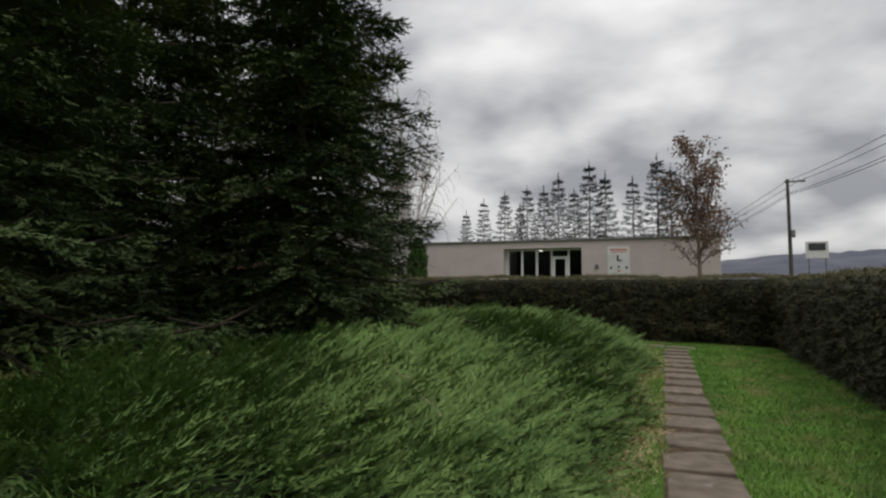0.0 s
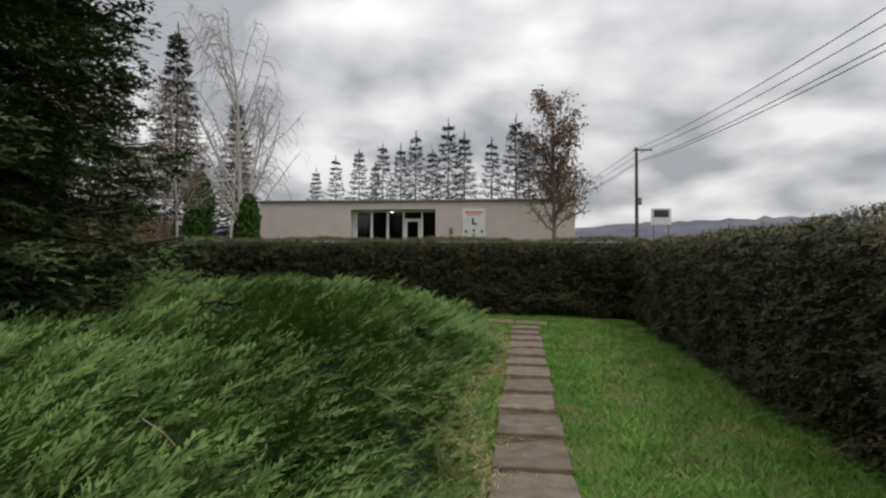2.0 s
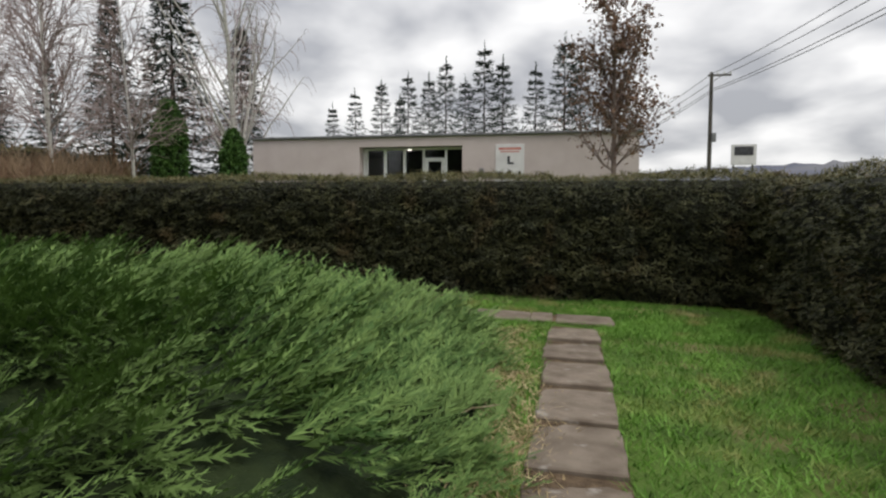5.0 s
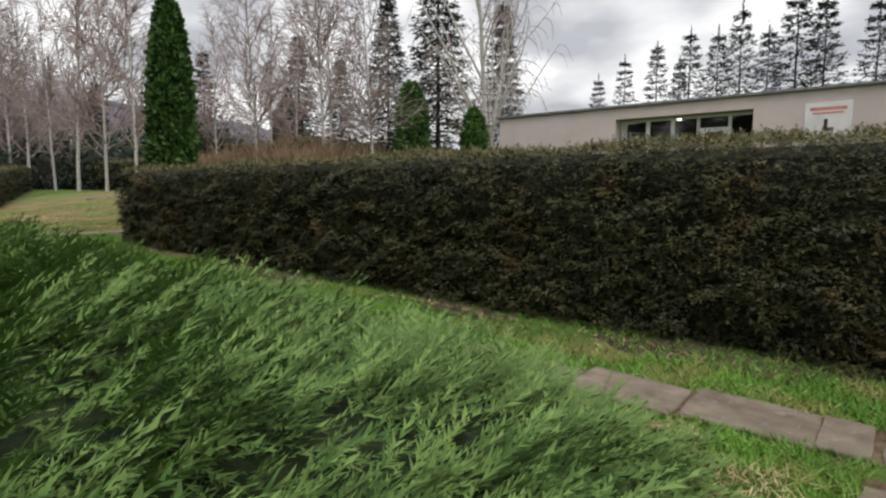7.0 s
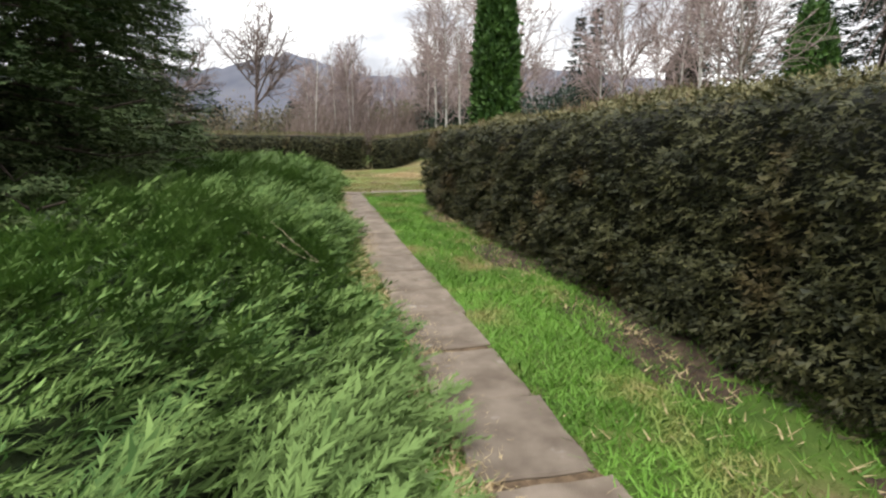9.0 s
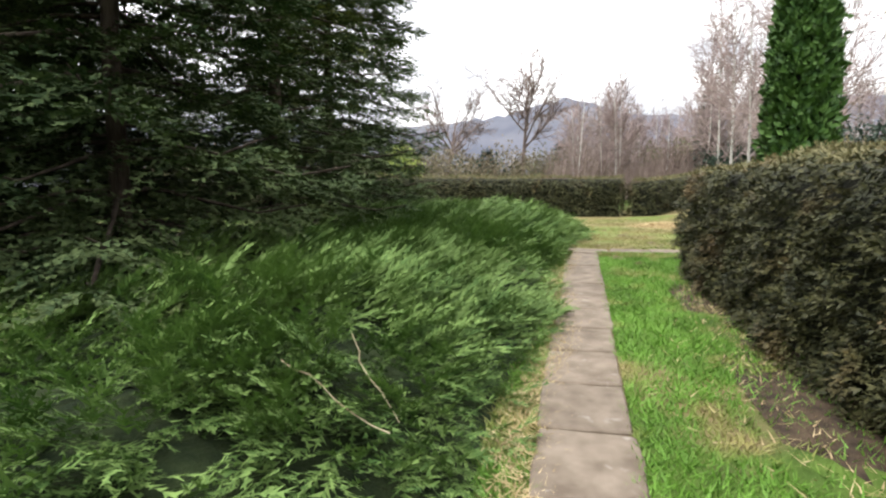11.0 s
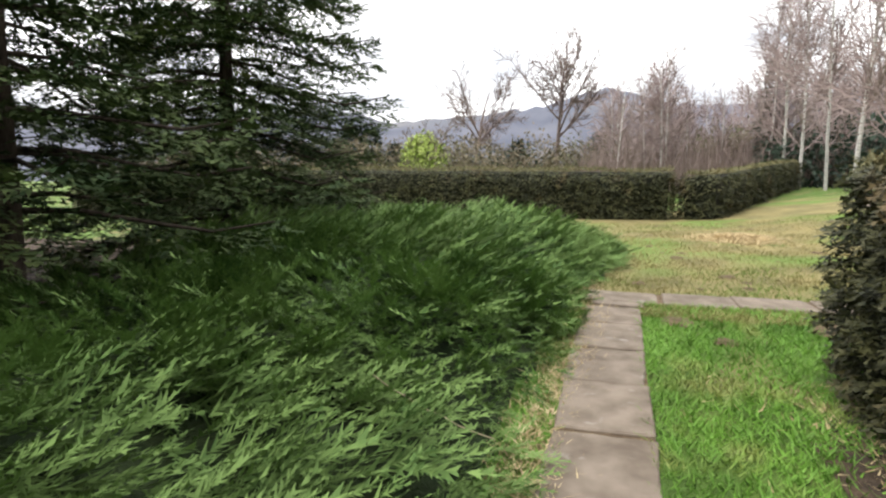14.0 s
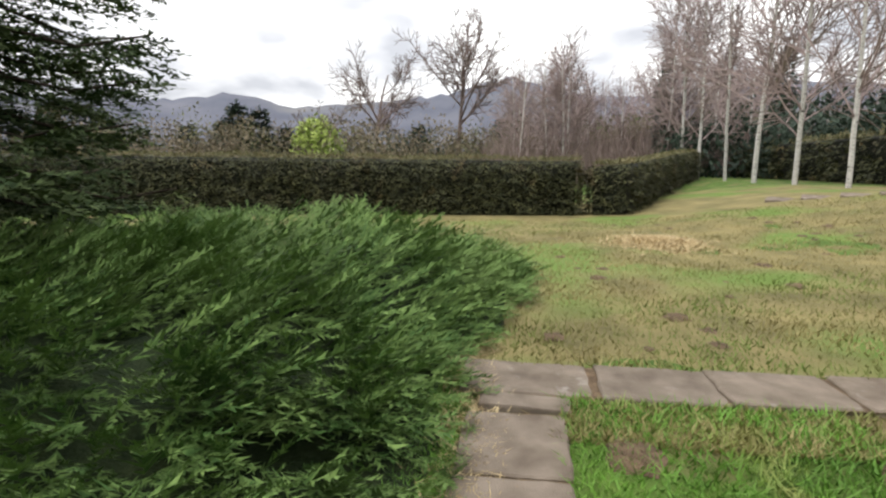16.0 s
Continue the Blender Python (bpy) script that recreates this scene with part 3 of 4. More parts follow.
for _ in range(16):
    y0 = rj.uniform(3, 16)
    if rj.uniform() < 0.55:
        x0, y0 = rj.uniform(-14, -0.5), 16.3 - abs(rj.normal(0, 0.6))
    else:
        x0 = path_x(y0) - 0.7 - abs(rj.normal(0, 0.5))
    a = rj.uniform(0, 6.28)
    p = np.array([x0, y0])
    for i in range(7):
        a += rj.normal(0, 0.35)
        q = p + np.array([math.cos(a), math.sin(a)]) * 0.09
        if bed_depth(*q) < 0.05:
            break
        zz = [g(*w) + float(bed_height(*w)) + 0.015 for w in (p, q)]
        segs.append(((*p, zz[0]), (*q, zz[1]), 0.0042, 0.0034))
        p = q
V, F = tubes(segs, 4)
tagged(part("dead_runners", mesh_of("dead_runners", V, F, DEADTWIG)), "bleached dead juniper twigs lying on the shrubs", "twigs", kind="stuff")


def strip_blades(r, x, y, height, width, lean=0.5):
    """Single-triangle grass blades rooted in the lawn."""
    n = len(x)
    a = r.uniform(0, 6.283, n)
    h = height * r.uniform(0.5, 1.4, n)
    P = np.c_[x, y, gz(x, y) - 0.015]
    S = np.c_[np.cos(a), np.sin(a), np.zeros(n)] * (width * r.uniform(0.6, 1.3, n))[:, None]
    T = P + np.c_[r.normal(0, lean, n) * h, r.normal(0, lean, n) * h, h]
    V = np.stack([P - S, P + S, T], 1).reshape(-1, 3)
    return V, np.arange(len(V)).reshape(-1, 3)


def on_path(x, y):
    p1 = (np.abs(x - path_x(y)) < 0.27) & (y < 16.7)
    p2 = (np.abs(y - (16.79 + 0.26 * smooth01((x + 2.4) / 2.6))) < 0.26) & (x > -14.2) & (x < 1.4)
    p3 = (np.abs(x + 14.43) < 0.26) & (y > 16.4)
    return p1 | p2 | p3


rg = np.random.default_rng(21)
n = 190000
x, y = np.concatenate([rg.uniform(-1.0, 3.6, n // 2), rg.uniform(-14.2, 3.4, n // 2)]), np.concatenate([rg.uniform(2.0, 18.8, n // 2), rg.uniform(16.2, 18.7, n // 2)])
bare_foot = (y > 18.0 + 0.8 * (vnoise(x * 1.1, y * 2.0, 12) - 0.4)) & (x < 1.2) & (x > -12.2) & (rg.uniform(0, 1, n) < 0.8)
ok = ~on_path(x, y) & (bed_depth(x, y) < 0.25) & ~bare_foot
x, y = x[ok], y[ok]
V, F = strip_blades(rg, x, y, 0.055, 0.0060, 0.85)
tagged(part("lawn_grass", mesh_of("lawn_grass", V, F, GRASS)), "bright green lawn grass with dry tufts", "grass", kind="stuff")
n = 75000
u = rg.uniform(0, 1, n) ** 1.8
x, y = -13.6 - u * 13, rg.uniform(14.0, 25.5, n)
ok = ~on_path(x, y) & ((bed_depth(x, y) < 0.1) | (x < -18.5))
V, F = strip_blades(rg, x[ok], y[ok], 0.05, 0.009, 0.6)
tagged(part("dry_lawn_grass", mesh_of("dry_lawn_grass", V, F, DRYGRASS)), "short dry yellowish mown grass", "grass", kind="stuff")
# dry clippings along the bed rim, below the hedge and in one heap on the lawn
n = 26000
t = rg.uniform(0, 1, n)
xa = rg.uniform(-12, 2.5, n)
ya = 18.25 - np.abs(rg.normal(0, 0.34, n)) * 2 * vnoise(xa * 1.3, np.zeros(n), 14)
yb = rg.uniform(3, 16.3, n)
xb = path_x(yb) - 0.6 + 0.18 * np.sin(yb * 1.1) + rg.normal(0, 0.16, n)
xc = rg.uniform(-15.5, -0.2, n)
yc = 16.50 + 0.08 * np.sin(xc * 1.3) + rg.normal(0.0, 0.09, n)
xd, yd = rg.normal(-21.7, 0.45, n), rg.normal(19.35, 0.33, n)
pick = rg.choice(4, n, p=[0.07, 0.38, 0.39, 0.16])
x, y = np.choose(pick, [xa, xb, xc, xd]), np.choose(pick, [ya, yb, yc, yd])
V, F = strip_blades(rg, x, y, 0.032, 0.006, 1.6)
V[:, 2] += 0.02
tagged(part("dry_clippings", mesh_of("dry_clippings", V, F, STRAW)), "pale dry clippings and straw on the grass", "clippings", kind="stuff")


n = 3200
x, y = rg.normal(-21.7, 0.5, n), rg.normal(19.35, 0.4, n)
V, F = strip_blades(rg, x, y, 0.07, 0.012, 1.5)
V[:, 2] += np.repeat(0.09 * np.exp(-((x + 21.7) ** 2 / 0.4 + (y - 19.35) ** 2 / 0.25)), 3)
tagged(part("straw_heap", mesh_of("straw_heap", V, F, STRAW)), "flat heap of pale straw on the lawn", "straw", kind="stuff")


def molehill(x, y, r0, seed):
    r = np.random.default_rng(seed)
    n = 14
    V = [(x, y, g(x, y) + r0 * 0.22)]
    for k, (f, h) in enumerate(((0.4, 0.18), (0.75, 0.08), (1.0, -0.03))):
        for i in range(n):
            a = 2 * math.pi * i / n
            q = r0 * f * r.uniform(0.75, 1.25)
            px, py = x + math.cos(a) * q * 1.3, y + math.sin(a) * q
            V.append((px, py, g(px, py) + r0 * h * r.uniform(0.6, 1.3)))
    tri = [(0, 1 + i, 1 + (i + 1) % n) for i in range(n)]
    for k in range(2):
        o = 1 + k * n
        for i in range(n):
            j = (i + 1) % n
            tri += [(o + i, o + n + i, o + n + j), (o + i, o + n + j, o + j)]
    tagged(part("molehill", mesh_of("molehill", V, tri, SOIL, True)), "low crumbly brown molehill in the grass", "molehill", "molehills on the lawn")


for k, (x, y, r0) in enumerate([(-13.5, 17.4, .15), (-13.45, 18.75, .22), (-12.9, 17.75, .10), (-15.5, 17.1, .10), (-16.3, 18.3, .12), (-18.2, 17.8, .13), (-19.5, 20.3, .13), (-22.5, 19.8, .2), (-22.2, 18.9, .15)]):
    molehill(x, y, r0, 70 + k)
for k in range(38):
    x, y = rg.uniform(-26, -15.2), rg.uniform(17.3, 23.0)
    molehill(x, y, rg.uniform(0.05, 0.11), 90 + k)

# ---- spruces ----


def spruce_meshes(seed, H, R, whorls, per, pairs, clear, finger, width, mat, droop=0.25, power=0.85, fingers=5, k=3, dense_to=99.0, spread=0.40):
    """Trunk, boughs in whorls that dip and lift at the tip, flat side branches in pairs, and finger-like needled twigs on them."""
    r = np.random.default_rng(seed)
    segs = []
    px = np.zeros(3)
    for i in range(8):
        q = np.array([r.normal(0, 0.02), r.normal(0, 0.02), H * (i + 1) / 8])
        segs.append((px, q, 0.012 * H * (1 - i / 8) + 0.01, 0.012 * H * (1 - (i + 1) / 8) + 0.008))
        px = q
    P, D, U, L = [], [], [], []
    up = np.array([0, 0, 1.0])
    for w in range(whorls):
        f = (w + 0.5) / whorls
        z0 = clear + (H * 0.985 - clear) * f ** 1.12
        rad = R * max(0.05, 1 - ((z0 - clear) / (H - clear))) ** power
        for b in range(per):
            a = 2 * math.pi * (b + r.uniform(-0.3, 0.3)) / per + w * 0.9
            ln = rad * r.uniform(0.68, 1.18)
            out = np.array([math.cos(a), math.sin(a), 0.0])
            side = np.array([-math.sin(a), math.cos(a), 0.0])
            zz = z0 + r.uniform(-0.5, 0.5) * (H - clear) / whorls * 0.7
            sway = r.normal(0, 0.06)
            dr = droop * r.uniform(0.75, 1.25)

            def bough(s):
                s = np.asarray(s, float)[..., None]
                return out * ln * s + side * sway * ln * s * s + up * (zz + ln * (0.12 * s - dr * 1.7 * s ** 2 + dr * 1.15 * s ** 4))

            node = bough(np.linspace(0, 1, 5))
            for i in range(4):
                segs.append((node[i], node[i + 1], 0.012 * ln * (1 - i * 0.2) + 0.004, 0.012 * ln * (1 - (i + 1) * 0.2) + 0.003))
            m = max(3, int(pairs * (0.3 + 0.7 * ln / R) * (1.0 if z0 < dense_to else 0.5)))
            s = np.tile((np.arange(m) + r.uniform(0.1, 0.9, m)) / m * 0.9 + 0.09, 2)
            sgn = np.repeat([-1.0, 1.0], m)
            reach = ln * spread * (1 - s) ** 0.6 * np.minimum(1, s * 3.5) * r.uniform(0.7, 1.2, 2 * m) + finger * 0.4
            d1 = unit(out * r.uniform(0.5, 0.85, (2 * m, 1)) + side * (sgn * r.uniform(0.55, 0.9, 2 * m))[:, None] + up * r.uniform(-0.35, 0.0, (2 * m, 1)))
            root = bough(s)
            for j in range(fingers):
                u = ((j + r.uniform(0.2, 1.0, 2 * m)) / fingers)[:, None]
                turn = np.where(r.uniform(0, 1, (2 * m, 1)) < 0.5, -1.0, 1.0) * r.uniform(0.1, 0.9, (2 * m, 1))
                P.append(root + d1 * reach[:, None] * u - up * 0.22 * reach[:, None] * u * u)
                D.append(unit(d1 + np.cross(d1, up) * turn + up * r.uniform(-0.38, 0.16, (2 * m, 1))))
                L.append(finger * r.uniform(0.65, 1.35, 2 * m))
            t = 4
            P.append(bough(r.uniform(0.7, 0.98, t)))
            D.append(unit(out + side * r.normal(0, 0.35, (t, 1)) + up * r.uniform(-0.1, 0.3, (t, 1))))
            L.append(np.full(t, finger * 1.2))
    lead = np.linspace(0.9, 1.0, 8)[:, None]
    P.append(up * H * lead)
    D.append(unit(r.normal(0, 0.22, (8, 3)) * (1.05 - lead) * 8 + up))
    L.append(np.full(8, H * 0.05))
    P, D, L = np.concatenate(P), np.concatenate(D), np.concatenate(L)
    U = unit(np.c_[r.normal(0, 0.35, len(P)), r.normal(0, 0.35, len(P)), np.ones(len(P))])
    V, F = fronds(r, P, D, U, L, width * r.uniform(0.8, 1.3, len(P)), k, 0.14, 0.8, 1.0)
    TV, TF = tubes(segs, 3 if H < 10.5 else 4)
    return mesh_of("spruce_trunk", TV, TF, SPRUCEBARK, True), mesh_of("spruce_needles", V, F, mat)


def spruce(meshes, x, y, scale, turn, label, group, name="spruce_tree", sink=0.1):
    ob = tagged(part(name, meshes[0], None, pose(x, y, g(x, y) - sink, 0, 0, turn) @ Matrix.Diagonal((scale, scale, scale, 1))), label, "tree", group)
    tagged(part("needles", meshes[1], ob), kind="stuff")
    return ob


BIG = spruce_meshes(40, 13.5, 3.0, 26, 9, 22, 0.45, 0.24, 0.050, SPRUCE, 0.36, 0.72, 6, 4, 8.0, 0.46)
for x, y, s, a in ((-6.0, 9.2, 1.0, 20), (-7.6, 4.3, 0.98, 140), (-7.8, 11.9, 0.88, 260), (-15.2, 11.0, 0.95, 75), (-11.9, 7.2, 0.9, 200), (-8.9, 7.9, 0.95, 310)):
    spruce(BIG, x, y, s, a, "large dark green spruce with boughs down to the junipers", "garden spruces")
THIN = spruce_meshes(41, 11.0, 2.1, 21, 7, 13, 1.3, 0.24, 0.044, SPRUCE, 0.30, 0.72, 5, 4)
spruce(THIN, -11.1, 11.9, 1.0, 10, "slender spruce with sparse lower boughs", "garden spruces")
YOUNG = spruce_meshes(42, 10.0, 2.1, 18, 7, 6, 1.0, 0.34, 0.075, FARSPRUCE, 0.10, 1.0, 2, 2, 99, 0.3)
YOUNG2 = spruce_meshes(43, 10.0, 2.3, 17, 7, 6, 1.0, 0.34, 0.075, FARSPRUCE, 0.06, 1.0, 2, 2, 99, 0.3)
for k, (x, top) in enumerate(((-14.0, 8.8), (-12.6, 9.8), (-10.9, 10.6), (-8.8, 10.7), (-7.5, 10.7), (-6.2, 11.4), (-5.0, 10.4), (-3.8, 12.6), (-2.5, 11.4), (-0.4, 11.0), (1.4, 12.5), (2.4, 11.7), (-9.6, 9.4))):
    y = 47 + (k * 37 % 5) * 0.3
    spruce((YOUNG, YOUNG2)[k % 2], x, y, (top - g(x, y)) / 10, k * 47, "young dark spruce behind the building", "spruce row behind the building")
OLD = spruce_meshes(44, 13.0, 2.7, 27, 7, 8, 1.0, 0.38, 0.085, FARSPRUCE, 0.28, 0.95, 3, 2, 99, 0.34)
for k, (x, y, top) in enumerate(((-26.8, 42, 15.2), (-22.5, 42, 18.0), (-36.3, 42, 14.0), (-19.0, 44, 13.5), (-31.5, 42, 11.5), (-43, 38, 13), (-50, 40, 14), (-54.7, 26.8, 11.2), (-58, 36, 12))):
    spruce(OLD, x, y, (top - g(x, y)) / 13, k * 61, "tall dark spruce among bare birches", "spruces behind the hedge")

# ---- thujas ----


def thuja_meshes(seed, H, R, n):
    r = np.random.default_rng(seed)
    h = r.uniform(0.02, 1, n)
    prof = lambda q: R * np.minimum(1, (1 - q) * 2.6 + 0.04) ** 0.6 * (0.86 + 0.14 * np.minimum(1, q * 6))
    a = r.uniform(0, 6.283, n)
    lump = 1 + 0.09 * np.sin(a * 5 + h * 31) * np.sin(h * 40 + a * 3)
    rad = prof(h) * lump * r.uniform(0.9, 1.04, n)
    P = np.c_[np.cos(a) * rad, np.sin(a) * rad, h * H]
    out = np.c_[np.cos(a), np.sin(a), np.zeros(n)]
    D = unit(out * 0.55 + np.array([0, 0, 0.8]) + r.normal(0, 0.3, (n, 3)))
    V, F = leaves(r, P, D, unit(out + 0.2), 0.15, 2)
    k = 12
    rings = np.linspace(0, 0.96, 9)
    TV = np.concatenate([np.c_[np.cos(np.arange(k) / k * 6.283) * prof(q) * 0.86, np.sin(np.arange(k) / k * 6.283) * prof(q) * 0.86, np.full(k, q * H)] for q in rings])
    i = (np.arange(8)[:, None] * k + np.arange(k)[None])
    j = (np.arange(8)[:, None] * k + (np.arange(k)[None] + 1) % k)
    TF = np.stack([i.ravel(), j.ravel(), (j + k).ravel(), (i + k).ravel()], 1)
    # the core's near-black colour stands for shade inside the foliage
    return mesh_of("thuja_shade_core", TV, TF, SHADECORE), mesh_of("thuja_leaves", V, F, THUJA)


def thuja(meshes, x, y, label):
    ob = tagged(part("thuja_tree", meshes[0], None, pose(x, y, g(x, y) - 0.05)), label, "tree", "columnar thujas")
    tagged(part("foliage", meshes[1], ob), kind="stuff")


thuja(thuja_meshes(50, 5.75, 0.47, 6500), -14.1, 20.45, "tall narrow column of dense green thuja")
thuja(thuja_meshes(51, 3.7, 0.58, 2400), -14.0, 29.7, "broad conical green thuja beside the building")
thuja(thuja_meshes(52, 2.7, 0.45, 1800), -12.3, 31.4, "small conical green thuja beside the building")

# ---- bare trees ----


def bare_meshes(seed, H, r0, prm, split, bark, twig):
    r = np.random.default_rng(seed)
    out = []
    grow(r, (0, 0, 0), (0.02, 0.01, 1), H, r0, 0, prm, out)
    big, small = [s[:4] for s in out if s[4] <= split], [s[:4] for s in out if s[4] > split]
    A, B = tubes(big, 6), tubes(small, 3)
    return mesh_of("bare_trunk", *A, bark, True), mesh_of("bare_twigs", *B, twig)


BIRCH = dict(segs=[14, 6, 4], wander=[0.015, 0.10, 0.14], lift=[0.06, 0.09, -0.10], least=0.008, kids=[3.4, 2.7], angle=[0.8, 0.65], ratio=[0.34, 0.5], thin=[0.36, 0.5], **{"from": [0.2, 0.2]})
WEEP = dict(segs=[11, 8, 9], wander=[0.06, 0.09, 0.09], lift=[0.04, 0.03, -0.30], least=0.006, kids=[2.2, 1.9], angle=[0.5, 0.8], ratio=[0.5, 0.42], thin=[0.5, 0.25], **{"from": [0.15, 0.25]})
CROWN = dict(least=0.010, segs=[7, 7, 5, 4], wander=[0.06, 0.10, 0.12, 0.12], lift=[0.02, 0.05, 0.03, 0.0], kids=[2.2, 1.6, 1.6], angle=[0.85, 0.75, 0.75], ratio=[0.80, 0.48, 0.45], thin=[0.6, 0.5, 0.5], **{"from": [0.35, 0.2, 0.15]})


def bare(meshes, x, y, scale, turn, name, label, group):
    ob = tagged(part(name, meshes[0], None, pose(x, y, g(x, y) - 0.05, 0, 0, turn) @ Matrix.Diagonal((scale, scale, scale, 1))), label, "tree", group)
    tagged(part("twigs", meshes[1], ob), kind="stuff")
    return ob


BIRCHES = [bare_meshes(60 + i, 11.5, 0.085, BIRCH, 0, BIRCHBARK, BIRCHTWIG) for i in range(4)]
for k, (x, y) in enumerate(((-30.2, 26.8), (-33.6, 26.7), (-36.9, 26.5), (-40.2, 26.4), (-44.3, 26.3), (-47.5, 26.2), (-51, 26.1))):
    bare(BIRCHES[k % 4], x, y, 1.0 + 0.06 * (k % 3), k * 83, "birch_tree", "bare birch with white lower trunk on the lawn", "birch row")
rb = np.random.default_rng(8)
WOOD = dict(BIRCH, kids=[3.0, 1.7], least=0.014)
WOODS = [bare_meshes(80 + i, 11.5, 0.08, WOOD, 0, BIRCHBARK, BIRCHTWIG) for i in range(3)]
for k in range(46):
    x, y = -52 - rb.uniform(0, 26), 14 + rb.uniform(0, 30)
    bare(WOODS[k % 3], x, y, rb.uniform(0.62, 0.95), rb.uniform(0, 360), "birch_tree", "bare pale birch in the wood edge", "birch wood")
for k, (x, y, s) in enumerate(((-20.9, 31.3, 1.0), (-23.0, 29.0, 0.8), (-24.5, 35, 1.0), (-29, 36, 0.9), (-33, 37, 1.0), (-38, 36, 1.0), (-17.5, 40, 0.9))):
    bare(BIRCHES[(k + 1) % 4], x, y, s, k * 57, "birch_tree", "bare birch behind the hedge", "birches behind the hedge")
bare(BIRCHES[2], -13.6, 27.2, 0.62, 10, "birch_tree", "slender young white birch behind the hedge", "birches behind the hedge")
WEEPS = bare_meshes(66, 9.5, 0.11, WEEP, 1, BIRCHBARK, BIRCHTWIG)
bare(WEEPS, -15.2, 36.4, 1.4, 40, "weeping_birch", "bare weeping birch with hanging pale twigs", "birches behind the hedge")
bare(WEEPS, -14.6, 36.0, 0.95, 160, "weeping_birch", "bare weeping birch with hanging pale twigs", "birches behind the hedge")
CROWNS = [bare_meshes(70 + i, 7.0, 0.15, CROWN, 1, TWIG, TWIG) for i in range(2)]
bare(CROWNS[0], -68.7, 1.8, 1.55, 0, "bare_tree", "large bare round-crowned tree beyond the hedge", "bare field trees")
bare(CROWNS[1], -70.2, 10.0, 1.8, 60, "bare_tree", "large bare round-crowned tree beyond the hedge", "bare field trees")

# young oak that keeps its dry leaves
OAK = dict(least=0.004, segs=[10, 6, 4], wander=[0.008, 0.12, 0.2], lift=[0.06, 0.08, 0.0], kids=[3.6, 2.0], angle=[0.85, 0.7], ratio=[0.36, 0.5], thin=[0.45, 0.5], **{"from": [0.22, 0.15]})
ro = np.random.default_rng(91)
out = []
grow(ro, (0, 0, 0), (0, 0, 1), 7.0, 0.11, 0, OAK, out)
oak = tagged(part("oak_tree", mesh_of("oak_wood", *tubes([s[:4] for s in out], 5), TWIG, True), None, pose(2.75, 30.5, g(2.75, 30.5) - 0.05)), "young oak holding dry reddish-brown leaves", "tree")
tips = np.array([s[1] for s in out if s[4] >= 1])
P = tips[ro.integers(0, len(tips), 3000)] + ro.normal(0, 0.13, (3000, 3))
D = unit(ro.normal(0, 1, (3000, 3)) + np.array([0, 0, -0.5]))
V, F = leaves(ro, P, D, unit(ro.normal(0, 1, (3000, 3))), 0.125, 2)
tagged(part("dry_leaves", mesh_of("oak_leaves", V, F, OAKLEAF), oak), kind="stuff")

# ---- thickets, reeds, far conifers and the willow ----


def tuft_field(name, r, x, y, h, w, mat, label, lean=0.35, category="bushes"):
    n = len(x)
    a = r.uniform(0, 6.283, n)
    z0 = gz(x, y)
    hh = h * r.uniform(0.4, 1.2, n)
    lift = hh * r.uniform(0, 0.6, n)
    P = np.c_[x, y, z0 + lift]
    S = np.c_[np.cos(a), np.sin(a), np.zeros(n)] * (w * r.uniform(0.5, 1.5, n))[:, None]
    T = P + np.c_[r.normal(0, lean, n) * hh, r.normal(0, lean, n) * hh, hh * r.uniform(0.5, 1, n)]
    V = np.stack([P - S, P + S, T], 1).reshape(-1, 3)
    tagged(part(name, mesh_of(name, V, np.arange(len(V)).reshape(-1, 3), mat)), label, category, kind="stuff")


rt = np.random.default_rng(77)
n = 12000
tuft_field("brown_reeds", rt, rt.uniform(-22.5, -14.8, n), rt.uniform(25.0, 29.0, n), 1.45, 0.018, REED, "dry reddish-brown reeds and brushwood behind the hedge")


def scrub(name, r, count, az0, az1, d0, d1, rad, per, size, mat, label):
    """Many loose bushes of small leaves and twigs with uneven outlines, along a far arc."""
    az, ds = np.radians(r.uniform(az0, az1, count)), r.uniform(d0, d1, count)
    cx, cy = -np.sin(az) * ds - 2, np.cos(az) * ds + 14
    rr = rad * r.uniform(0.5, 1.3, count)
    o = unit(r.normal(0, 1, (count, per, 3))) * r.uniform(0.2, 1.0, (count, per, 1)) ** 0.45 * rr[:, None, None] * np.array([1, 1, 1.25])
    P = (np.stack([cx, cy, gz(cx, cy) + rr * 0.9], -1)[:, None] + o).reshape(-1, 3)
    n = len(P)
    V, F = leaves(r, P, unit(r.normal(0, 0.6, (n, 3)) + np.array([0, 0, 0.7])), unit(r.normal(0, 1, (n, 3))), size, 1)
    tagged(part(name, mesh_of(name, V, F, mat)), label, "bushes", kind="stuff")


scrub("far_thicket", rt, 330, 50, 130, 56, 84, 2.5, 380, 0.28, THICKET, "distant brownish bare thicket and scrub")
scrub("far_evergreens", rt, 90, 84, 130, 66, 95, 2.2, 220, 0.4, FARSPRUCE, "distant dark evergreen bushes")
scrub("dark_wood_edge", rt, 150, 40, 76, 45, 62, 2.0, 220, 0.36, FARSPRUCE, "dark evergreen wood edge behind the birches")
n = 13000
tuft_field("wood_undergrowth", rt, rt.uniform(-78, -48, n), rt.uniform(14, 34, n), 3.3, 0.03, TWIG, "bare reddish-brown young wood", 0.2)
FAR = spruce_meshes(45, 8.0, 2.6, 15, 7, 6, 0.3, 0.7, 0.22, FARSPRUCE, 0.2, 0.9, 2, 2)
